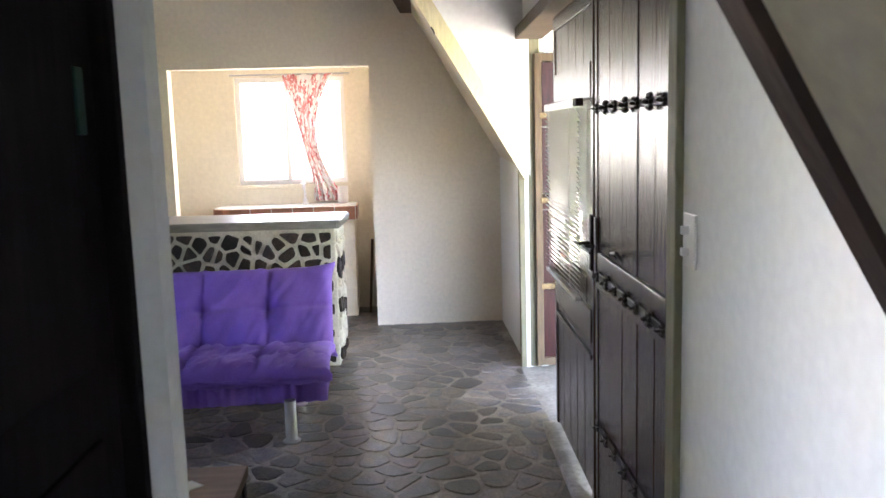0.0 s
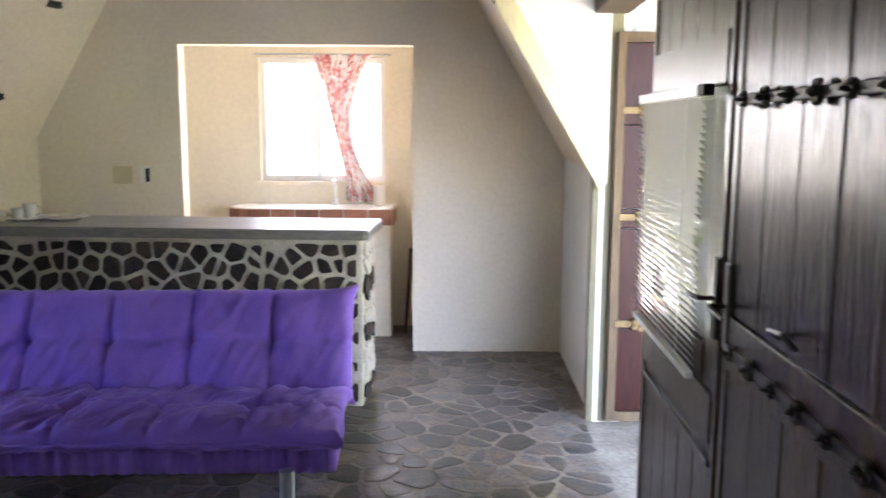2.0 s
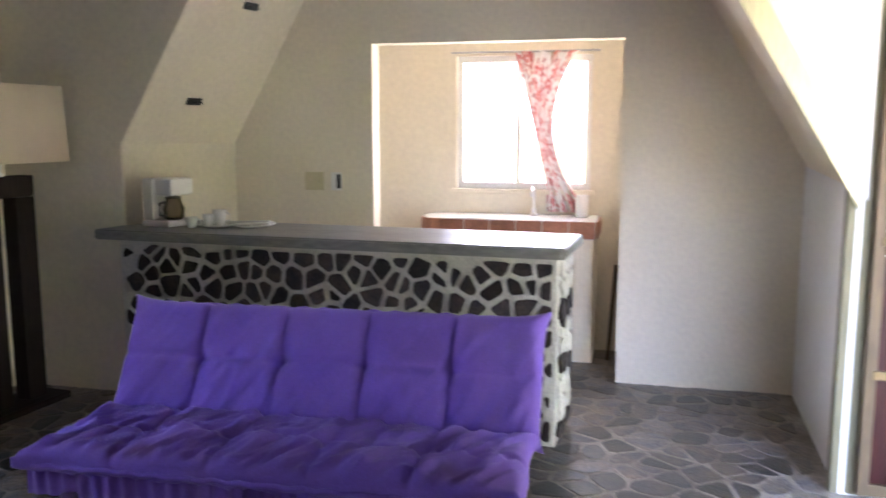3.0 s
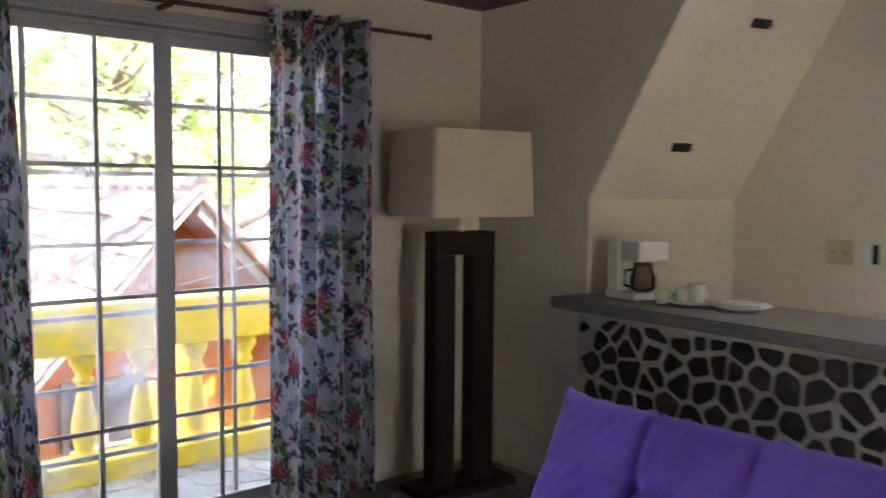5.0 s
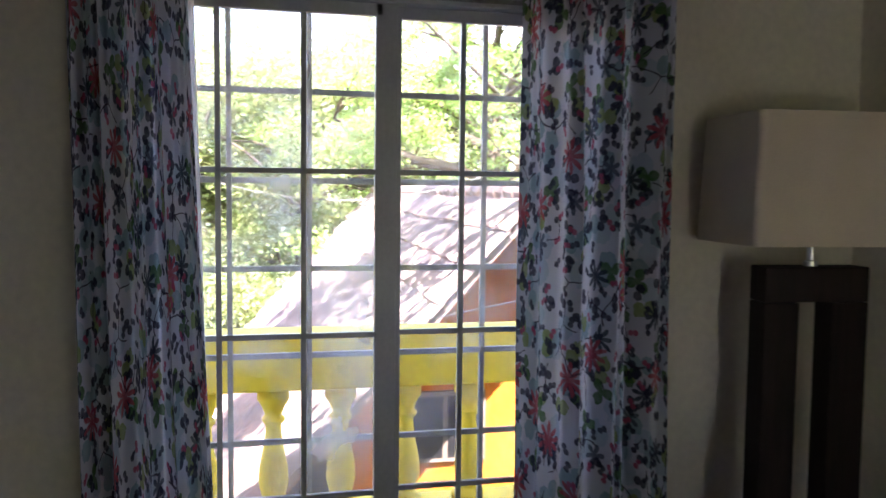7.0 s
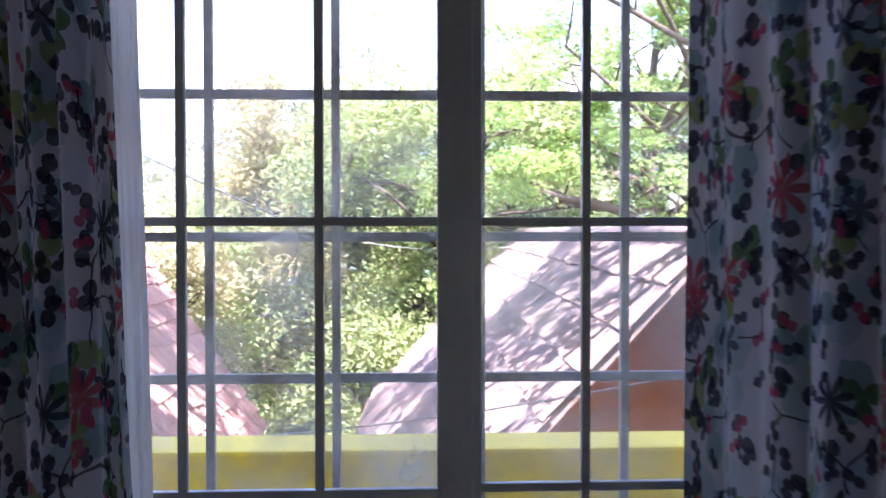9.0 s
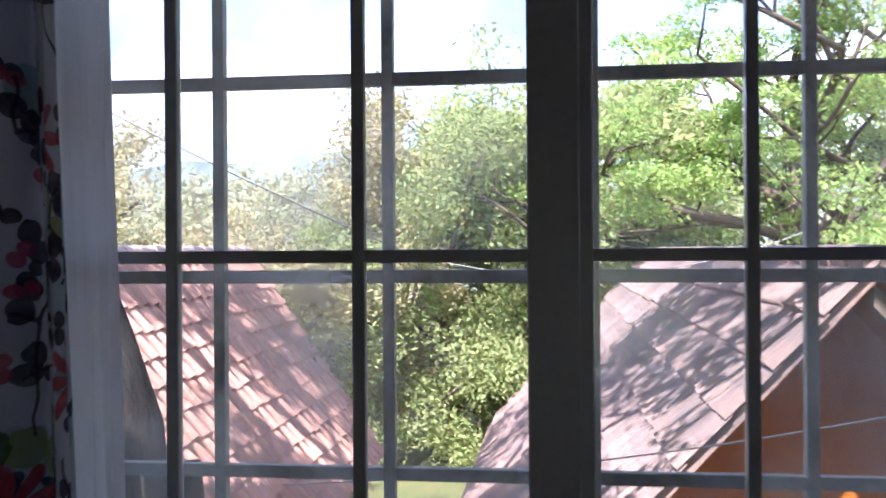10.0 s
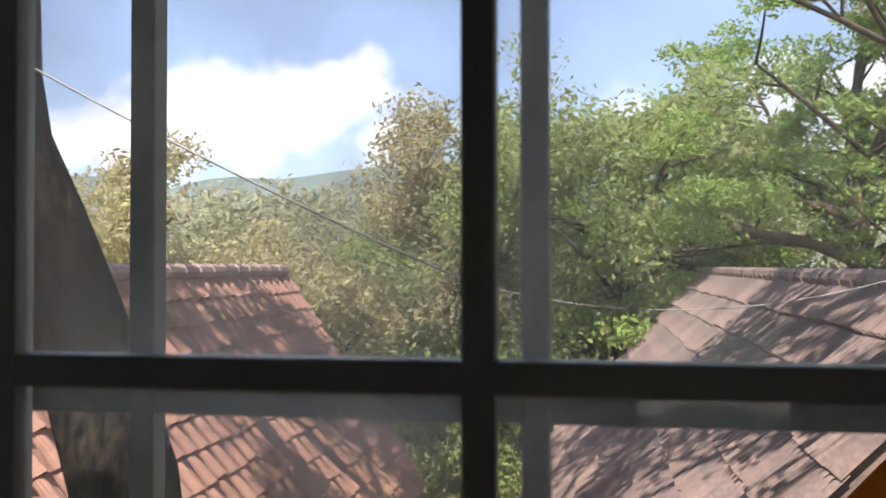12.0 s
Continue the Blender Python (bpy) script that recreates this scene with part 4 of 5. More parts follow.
def floor_lamp():
    l = tagged(thing("floor_lamp", "", "floor lamp", at=pose(-3.40, 5.315, 0, 0, 0, -5)), "dark wooden slotted floor lamp with a cream rectangular shade")
    part("foot", boxed((-0.13, -0.27, 0), (0.13, 0.27, 0.04), 0.006), DARK_WOOD, l)
    for y0, y1 in ((-0.18, -0.062), (0.052, 0.178)):
        part("column", boxed((-0.05, y0, 0.04), (0.05, y1, 1.17), 0.004), DARK_WOOD, l)
    part("cross_piece", boxed((-0.05, -0.18, 1.172), (0.05, 0.178, 1.285), 0.004), DARK_WOOD, l)
    bm = bmesh.new()
    lathe(bm, [(0.022, 1.285), (0.022, 1.30), (0.012, 1.305), (0.012, 1.46)], None, 14)
    part("neck", bm, CHROME, l)
    bm = bmesh.new()
    lathe(bm, [(0.014, 1.46), (0.03, 1.49), (0.034, 1.53), (0.02, 1.58), (0.004, 1.59)], None, 14)
    part("bulb", bm, PORCELAIN, l)
    bm = bmesh.new()
    z0, z1, t = 1.36, 1.768, 0.004
    rings = []
    for (a, b), z in (((0.205, 0.305), z0), ((0.19, 0.29), z1), ((0.19 - t, 0.29 - t), z1), ((0.205 - t, 0.305 - t), z0)):
        ring = []
        for sx, sy in ((1, 1), (-1, 1), (-1, -1), (1, -1)):
            for k in range(5):
                ang = math.atan2(sy, sx) - math.pi / 4 + k * math.pi / 8
                ring.append(bm.verts.new((sx * (a - 0.02) + 0.02 * math.cos(ang), sy * (b - 0.02) + 0.02 * math.sin(ang), z)))
        rings.append(ring)
    n = len(rings[0])
    for p, q in zip(rings, rings[1:] + rings[:1]):
        for i in range(n):
            bm.faces.new((p[i], p[(i + 1) % n], q[(i + 1) % n], q[i]))
    part("shade", bm, SHADE_CLOTH, l, "cream linen rectangular shade")


floor_lamp()


def cloth(name, path0, path1, z0, z1, mat, parent, folds, depth, seed, uv_width, rows=40, cols=160, axis="y"):
    """A hanging cloth. path0/path1: its start and end along the wall at top and bottom; folds: how many pleats."""
    bm = bmesh.new()
    uvl = bm.loops.layers.uv.new("UVMap")
    grid = []
    for j in range(rows + 1):
        v = j / rows
        row = []
        for i in range(cols + 1):
            u = i / cols
            a = path0(v)
            b = path1(v)
            s = a + (b - a) * u
            ph = u * folds * 2 * math.pi + 1.3 * noise.noise(Vector((u * 4 + seed, 0, v * 0.8)))
            d = depth * (0.75 + 0.25 * math.sin(u * 17 + seed)) * math.sin(ph) + 0.35 * depth * math.sin(2.3 * ph + 3 * v + seed) + 0.012 * noise.noise(Vector((u * 9, seed, v * 3)))
            s += 0.25 * depth * math.cos(ph) * 0.5
            row.append(bm.verts.new((d, s, z1 + (z0 - z1) * v) if axis == "y" else (s, d, z1 + (z0 - z1) * v)))
        grid.append(row)
    for j in range(rows):
        for i in range(cols):
            f = bm.faces.new((grid[j][i], grid[j][i + 1], grid[j + 1][i + 1], grid[j + 1][i]))
            for lp, (a, b) in zip(f.loops, ((i, j), (i + 1, j), (i + 1, j + 1), (i, j + 1))):
                lp[uvl].uv = (a / cols * uv_width, (1 - b / rows) * (z1 - z0))
    return part(name, bm, mat, parent, smooth=True)


def curtains():
    rod = tagged(thing("curtain_rod", "", "curtain rod"), "thin dark metal curtain rod above the balcony door")
    bm = bmesh.new()
    tube(bm, [(-3.61, 2.62, 2.205), (-3.61, 5.28, 2.245)], 0.010, 10)
    part("rod", bm, BRONZE, rod)
    for y in (2.66, 5.27):
        bm = bmesh.new()
        bmesh.ops.create_uvsphere(bm, u_segments=12, v_segments=8, radius=0.017, matrix=Matrix.Translation((-3.61, y - 0.03 if y < 3 else y + 0.01, 2.205 if y < 3 else 2.245)))
        part("finial", bm, BRONZE, rod)
    for y in (2.75, 3.95):
        part("bracket", boxed((-3.72, y - 0.012, 2.205), (-3.60, y + 0.012, 2.222), 0.003), BRONZE, rod)
    for k, (a, b, wide, seed) in enumerate((((3.02, 3.36), (3.05, 3.45), 1.35, 2.0), ((4.37, 4.93), (4.38, 4.95), 1.5, 7.0))):
        c = tagged(thing("curtain", "", "curtain", "balcony curtains", at=pose(-3.61, 0, 0)), "pale curtain printed with red flowers and leaves, drawn aside")
        cloth("panel", lambda v, a=a, b=b: a[0] + (b[0] - a[0]) * v, lambda v, a=a, b=b: a[1] + (b[1] - a[1]) * v ** 1.2, 0.03, 2.27, CURTAIN_CLOTH, c, 3.6 if k else 4.4, 0.066 if k else 0.05, seed, wide)
        # white strip added in place of the window jamb and the curtain's lit back edge
        if k == 0:
            lin = cloth("lit_edge_strip", lambda v: 3.28 + 0.06 * v, lambda v: 3.37 + 0.05 * v, 0.03, 2.2, EDGE_STRIP, c, 1.5, 0.012, 1.0, 0.2, 24, 24)
            lin.location = (-0.092, 0, 0)
        for i in range(4):
            y = a[0] + (a[1] - a[0]) * (i + 0.5) / 4
            bm = bmesh.new()
            z = 2.205 + (y - 2.62) * 0.015
            ring = [(0.019 * math.cos(q * math.pi / 6), y, z + 0.019 * math.sin(q * math.pi / 6)) for q in range(13)]
            tube(bm, ring, 0.004, 6)
            part("eyelet", bm, CHROME, c)


BRONZE = material("dark_bronze", (0.10, 0.06, 0.035), 0.4, 0.6, vary=0.2, grain=(10, 80))
curtains()


def side_table():
    t = tagged(thing("side_table", "", "table", at=pose(-0.58, 2.67, 0)), "low brown wooden table with a pale diamond inlay")
    part("tabletop", boxed((-0.50, -0.60, 0.41), (0, 0, 0.45), 0.006), TABLE_WOOD, t)
    for x, y in ((-0.47, -0.57), (-0.03, -0.57), (-0.47, -0.03), (-0.03, -0.03)):
        part("leg", boxed((x - 0.022, y - 0.022, 0), (x + 0.022, y + 0.022, 0.41), 0.004), DARK_WOOD, t)
    part("apron", boxed((-0.015, -0.545, 0.34), (-0.035, -0.055, 0.41), 0.003), DARK_WOOD, t)
    bm = bmesh.new()
    prism(bm, [(-0.205, -0.16, 0.4505), (-0.16, -0.12, 0.4505), (-0.115, -0.16, 0.4505), (-0.16, -0.20, 0.4505)], (0, 0, 0.003))
    part("inlay", bm, PALE_INLAY, t, "pale diamond inlay")


TABLE_WOOD = material("brown_table_wood", (0.20, 0.12, 0.07), 0.65, spec=0.2, vary=0.2, grain=(4, 50), stretch=(0.15, 1, 1))
PALE_INLAY = material("pale_inlay", (0.6, 0.55, 0.46), 0.5, vary=0.08)
side_table()


def plate_on_wall(name, label, cat, at, w, h, mat, toggles, slot=False):
    p = tagged(thing(name, "", cat, at=at), label)
    part("cover", boxed((-0.007, -w / 2, -h / 2), (0.0, w / 2, h / 2), 0.003), mat, p)
    for dy, dz in toggles:
        part("toggle", boxed((-0.026, dy - 0.005, dz - 0.010), (-0.006, dy + 0.005, dz + 0.010), 0.002), mat, p)
    return p


plate_on_wall("light_switch", "white double light switch on the plaster wall", "light switch", RW @ pose(0, 0.995, 1.262), 0.085, 0.13, PLASTIC_WHITE, ((0, 0.026), (0, -0.026)))
plate_on_wall("light_switch", "almond double switch plate on the end wall", "light switch", pose(-2.135, 6.6, 1.205, 0, 0, 90), 0.13, 0.118, PLASTIC_ALMOND, ((0.03, 0), (-0.03, 0)))
sock = plate_on_wall("wall_socket", "white socket plate with an open black slot", "socket", pose(-1.985, 6.6, 1.205, 0, 0, 90), 0.07, 0.115, PLASTIC_WHITE, ())
part("slot", boxed((-0.0095, -0.032, -0.045), (-0.0075, -0.004, 0.045), 0.003), BLACK, sock, "open black slot")


def wall_fitting(at):
    f = tagged(thing("light_box", "", "wiring box", "wiring boxes in the slope"), "open black wiring box with loose wires in the sloping ceiling")
    f.matrix_basis = at
    part("box_rim", boxed((-0.055, -0.022, -0.004), (0.055, 0.022, 0.006), 0.003), BLACK, f)
    bm = bmesh.new()
    tube(bm, [(-0.02, 0, 0.004), (-0.01, 0.01, 0.03), (0.02, 0.0, 0.035), (0.04, -0.01, 0.012)], 0.004, 6)
    tube(bm, [(0.03, 0.01, 0.004), (0.05, 0.0, 0.02), (0.065, -0.01, 0.01)], 0.003, 6)
    part("wire", bm, BLACK, f)


def on_west_slope(f_y, f_z):
    """A frame on the west slope: local z out of the plaster."""
    a = Vector((-2.94, 5.74, 1.45)).lerp(Vector((-2.69, 6.6, 1.45)), f_y)
    b = Vector((-2.345, 5.74, 2.45)).lerp(Vector((-2.115, 6.6, 2.45)), f_y)
    p = a.lerp(b, f_z)
    along = (Vector((-2.69, 6.6, 1.45)) - Vector((-2.94, 5.74, 1.45))).normalized()
    up = (b - a).normalized()
    nrm = up.cross(along).normalized()
    if nrm.x < 0:
        nrm = -nrm
    side = nrm.cross(along)
    return Matrix.Translation(p + nrm * 0.002) @ Matrix((along, side, nrm)).transposed().to_4x4()


wall_fitting(on_west_slope(0.42, 0.25))
wall_fitting(on_west_slope(0.52, 0.80))


# things on the bar
def coffee_maker():
    c = tagged(thing("coffee_maker", "", "coffee maker", at=pose(-2.70, 5.80, 0.991, 0, 0, -12)), "white drip coffee maker with a glass jug on the bar")
    part("base", boxed((-0.10, -0.11, 0), (0.10, 0.11, 0.035), 0.012), PLASTIC_WHITE, c)
    part("water_tank", boxed((-0.10, -0.10, 0.035), (-0.02, 0.10, 0.27), 0.012), PLASTIC_WHITE, c)
    part("brew_head", boxed((-0.02, -0.085, 0.175), (0.10, 0.095, 0.27), 0.012), PLASTIC_WHITE, c)
    bm = bmesh.new()
    lathe(bm, [(0.045, 0.037), (0.058, 0.05), (0.060, 0.10), (0.042, 0.145), (0.044, 0.155)], Matrix.Translation((0.045, -0.01, 0)), 20)
    part("jug", bm, JUG_GLASS, c, "glass coffee jug", True)
    bm = bmesh.new()
    tube(bm, [(0.045, -0.07, 0.14), (0.045, -0.115, 0.135), (0.045, -0.115, 0.07), (0.045, -0.075, 0.06)], 0.008, 8)
    part("jug_handle", bm, BLACK, c)
    bm = bmesh.new()
    lathe(bm, [(0.043, 0.156), (0.045, 0.165), (0.02, 0.172)], Matrix.Translation((0.045, -0.01, 0)), 20)
    part("jug_lid", bm, BLACK, c)


JUG_GLASS = glass("dark_jug_glass", tint=(0.55, 0.5, 0.45))


def tray(at, label, r, name="plate"):
    p = tagged(thing(name, label, "plate", at=at))
    bm = bmesh.new()
    lathe(bm, [(r * 0.6, 0), (r * 0.65, 0.004), (r, 0.018), (r, 0.021), (r * 0.63, 0.008), (0.002, 0.007)], None, 28)
    part("dish", bm, PORCELAIN, p, smooth=True)


def cup(at, label, r, h):
    p = tagged(thing("cup", label, "cup", at=at))
    bm = bmesh.new()
    lathe(bm, [(r * 0.6, 0), (r * 0.75, 0.005), (r, h), (r * 0.93, h), (r * 0.66, 0.010)], None, 20)
    part("bowl", bm, PORCELAIN, p, smooth=True)
    bm = bmesh.new()
    tube(bm, [(r * 0.9, 0, h * 0.85), (r * 1.5, 0, h * 0.75), (r * 1.5, 0, h * 0.35), (r * 0.8, 0, h * 0.25)], 0.005, 6)
    part("cup_handle", bm, PORCELAIN, p)


coffee_maker()
tray(pose(-2.40, 5.80, 0.991), "white plate on the bar slab", 0.12)
cup(pose(-2.51, 5.72, 0.991), "small glass cup beside the coffee maker", 0.035, 0.06)
cup(pose(-2.38, 5.80, 1.002), "white cup standing on a plate", 0.04, 0.085)
cup(pose(-2.44, 5.78, 1.002, 0, 0, 80), "white cup standing on a plate", 0.035, 0.06)
tray(pose(-2.20, 5.84, 0.991), "white plate with a folded napkin", 0.13)
nap = tagged(thing("napkin", "folded white paper napkin on a plate", "napkin", at=pose(-2.19, 5.83, 1.010, 0, 0, 20)))
part("fold", boxed((-0.09, -0.06, 0), (0.09, 0.06, 0.012), 0.004), PORCELAIN, nap)


# ---- kitchen ----
def kitchen_counter():
    k = tagged(thing("kitchen_counter", "", "counter"), "kitchen counter with a white top edged in terracotta tiles")
    bm = bmesh.new()
    ring = [(-0.36, 6.96), (-0.36, 7.36), (-1.50, 7.36), (-1.54, 7.25), (-1.55, 7.12), (-1.50, 7.02), (-1.40, 6.96)]
    prism(bm, [(x, y, 0.83) for x, y in ring], (0, 0, 0.10))
    part("core", bm, MORTAR_WHITE, k)
    bm = bmesh.new()
    prism(bm, [(x, y, 0.931) for x, y in ring], (0, 0, 0.018))
    part("worktop", bm, PORCELAIN, k)
    n = 6
    for i in range(n):
        x0 = -1.40 + i * (1.04 / n)
        part("tile", boxed((x0 + 0.003, 6.946, 0.835), (x0 + 1.04 / n - 0.003, 6.958, 0.944), 0.003), TERRACOTTA, k)
    for i in range(2):
        part("tile", boxed((-0.358, 6.97 + i * 0.19, 0.835), (-0.346, 7.155 + i * 0.19, 0.944), 0.003), TERRACOTTA, k)
    for i in range(5):
        a = math.pi / 2 * (i + 0.5) / 5
        c = Vector((-1.40 - 0.15 * math.sin(a) * 1.0, 7.12 - 0.16 * math.cos(a), 0.89))
        part("tile", boxed((-0.028, -0.006, -0.054), (0.028, 0.006, 0.054), 0.003, Matrix.Translation(c) @ pose(0, 0, 0, 0, 0, -math.degrees(a))), TERRACOTTA, k)
    part("pillar", boxed((-0.50, 7.0, 0), (-0.37, 7.34, 0.83), 0.01), PLASTER_KITCHEN, k)
    part("pillar", boxed((-1.50, 7.05, 0), (-1.38, 7.34, 0.83), 0.01), PLASTER_KITCHEN, k)
    f = tagged(thing("tap", "chrome swan-neck tap behind the sink", "tap", at=pose(-0.80, 7.26, 0.949)))
    bm = bmesh.new()
    tube(bm, [(0, 0, 0), (0, 0, 0.14), (0, -0.02, 0.18), (0, -0.07, 0.19), (0, -0.12, 0.17), (0, -0.13, 0.14)], 0.010, 8)
    part("spout", bm, CHROME, f, smooth=True)
    bm = bmesh.new()
    lathe(bm, [(0.03, 0), (0.03, 0.01), (0.018, 0.02), (0.018, 0.05)], None, 14)
    part("base", bm, CHROME, f)
    s = tagged(thing("drain_pipe", "dark metal rod leaning in the kitchen corner", "rod"))
    bm = bmesh.new()
    tube(bm, [(-0.27, 7.10, 0.0), (-0.235, 7.28, 0.62)], 0.012, 8)
    part("tube", bm, BRONZE, s)


kitchen_counter()
kc = tagged(thing("curtain", "", "curtain", at=pose(0, 7.33, 0)), "sheer white kitchen curtain with pink flowers, gathered aside")
cloth("panel", lambda v: -0.96 + 0.23 * min(1, v * 1.2) ** 0.9, lambda v: -0.52 - 0.17 * math.sin(min(1, v * 1.05) * math.pi) ** 0.8 + 0.06 * v ** 3, 0.97, 2.06, KITCHEN_CLOTH, kc, 4, 0.03, 4.0, 0.9, axis="x")
kr = tagged(thing("curtain_rod", "thin white curtain rod over the kitchen window", "curtain rod"))
bm = bmesh.new()
tube(bm, [(-1.40, 7.33, 2.06), (-0.38, 7.33, 2.06)], 0.007, 8)
part("rod", bm, WHITE_PAINT, kr)
jar = tagged(thing("cup", "pink flowered cup on the kitchen counter", "cup", at=pose(-0.47, 7.2, 0.949)))
bm = bmesh.new()
lathe(bm, [(0.04, 0), (0.045, 0.01), (0.045, 0.15), (0.04, 0.15), (0.038, 0.02)], None, 18)
part("bowl", bm, KITCHEN_CLOTH, jar)

# ---- balcony ----
balcony = tagged(new("balcony_floor"), kind="structure")
slab = part("slab", boxed((-5.05, 1.2, -0.22), (-3.90, 6.6, -0.03)), MORTAR_FLOOR, balcony)


def balustrade():
    b = tagged(thing("balustrade", "", "balustrade"), "bright yellow masonry balustrade with turned balusters")
    part("hand_rail", boxed((-4.84, 1.2, 0.645), (-4.63, 6.6, 0.895), 0.012), YELLOW_PAINT, b)
    part("plinth", boxed((-4.84, 1.2, -0.03), (-4.64, 6.6, 0.09), 0.012), YELLOW_PAINT, b)
    prof = [(0.075, 0.0), (0.075, 0.03), (0.045, 0.04), (0.05, 0.06), (0.066, 0.13), (0.062, 0.20), (0.044, 0.29), (0.034, 0.36), (0.034, 0.39), (0.05, 0.405), (0.05, 0.42), (0.036, 0.43), (0.05, 0.47), (0.07, 0.50), (0.07, 0.55)]
    bm = bmesh.new()
    lathe(bm, prof, None, 20)
    first = part("baluster", bm, YELLOW_PAINT, b, smooth=True)
    ys = [3.63 + 0.298 * i for i in range(-8, 10)]
    first.location = (-4.735, ys[0], 0.09)
    for y in ys[1:]:
        o = first.copy()
        scene.collection.objects.link(o)
        o.location = (-4.735, y, 0.09)


balustrade()


def flood_light():
    f = tagged(thing("flood_light", "", "flood light", at=pose(-4.73, 3.0, 0.82)), "grey square flood light on the balcony rail")
    bm = bmesh.new()
    tube(bm, [(0, 0, 0.075), (0, 0, 0.12)], 0.012, 8)
    part("stem", bm, IRON, f)
    m = pose(0, 0, 0.155, 0, 0, 35) @ pose(0, 0, 0, 0, -25, 0)
    part("housing", boxed((-0.03, -0.075, -0.055), (0.02, 0.075, 0.055), 0.008, m), IRON, f)
    part("lens", boxed((-0.036, -0.062, -0.043), (-0.0305, 0.062, 0.043), 0.002, m), PORCELAIN, f)


flood_light()

# ---- outside ----
bm = bmesh.new()
for lo, hi in (((-300, -300, -3.4), (300, 300, -3.3)),):
    box(bm, lo, hi)
structure("ground", bm, GRASS)
structure("pavement_porch", boxed((0.9, -2, -0.25), (6.5, 8.5, -0.02)), CONCRETE)
bm = bmesh.new()
box(bm, (6.5, -8, -3.3), (60, 14, -0.2))
structure("ground_entrance", bm, GRASS)
structure("wall_house_base", boxed((-3.9, -1.6, -3.3), (1.2, 7.6, -0.12)), ORANGE_WALL)
structure("wall_house_balcony_base", boxed((-5.0, 1.25, -3.3), (-3.92, 6.55, -0.22)), ORANGE_WALL)


def tile_shape(w, length, ribs, rise, sharp):
    """One clay tile: ribs that swell towards its lower edge and stand hollow over the course below."""
    vs, n = [], 8 * ribs

    def lift_of(k):
        return rise * (0.5 - 0.5 * math.cos(2 * math.pi * k / 8)) ** sharp
    for along, swell, lift in ((0.0, 0.25, 0.0), (1.0, 1.0, 0.020), (0.995, 1.0, 0.006)):
        vs += [(0.003 + k / n * (w - 0.006), -along * length, lift_of(k) * swell + lift) for k in range(n + 1)]
    fs = [(k, k + 1, n + 2 + k, n + 1 + k) for k in range(n)] + [(n + 1 + k, n + 2 + k, 2 * n + 3 + k, 2 * n + 2 + k) for k in range(n)]
    return vs, fs


def tiled_face(parent, frame_m, width_at, run, w, length, mat, singles, ribs, rise, sharp):
    """Courses of tiles down a slope. frame_m: local x along the eave, -y down the slope, z out. width_at(d): start and end at d down it."""
    vs, fs = tile_shape(w, length * 1.12, ribs, rise, sharp)
    me = bpy.data.meshes.new("roof_tile")
    me.from_pydata(vs, [], fs)
    me.materials.append(mat)
    rest_v, rest_f = [], []
    rnd = random.Random(3)
    courses = int(run / length)
    made = 0
    for c in range(courses):
        d = c * length
        a, b = width_at(d + length * 0.5)
        k0, k1 = math.floor(a / w), math.ceil(b / w)
        for k in range(k0, k1):
            if k * w < a - w * 0.5 or (k + 1) * w > b + w * 0.5:
                continue
            jit = Matrix.Translation((rnd.uniform(-0.006, 0.006), -d + rnd.uniform(-0.016, 0.016), 0.004 + rnd.uniform(0, 0.010)))
            if singles(c, k) and made < 300:
                ob = new("roof_tile", me)
                ob.parent = parent
                ob.matrix_basis = frame_m @ jit @ Matrix.Translation((k * w, 0, 0))
                made += 1
            else:
                m = frame_m @ jit @ Matrix.Translation((k * w, 0, 0))
                base = len(rest_v)
                rest_v += [m @ Vector(p) for p in vs]
                rest_f += [tuple(base + i for i in f) for f in fs]
    me2 = bpy.data.meshes.new("roof_tiles")
    me2.from_pydata(rest_v, [], rest_f)
    me2.materials.append(mat)
    ob = new("roof_tiles", me2)
    ob.parent = parent
    ob["kind"] = "stuff"


def slope_frame(top, along, down_flat, pitch):
    """Local x along the ridge, -y down the slope, z out of it."""
    x = Vector(along).normalized()
    d = (Vector(down_flat).normalized() * math.cos(pitch) + Vector((0, 0, -math.sin(pitch))))
    z = x.cross(-d)
    return Matrix.Translation(top) @ Matrix((x, -d, z)).transposed().to_4x4()


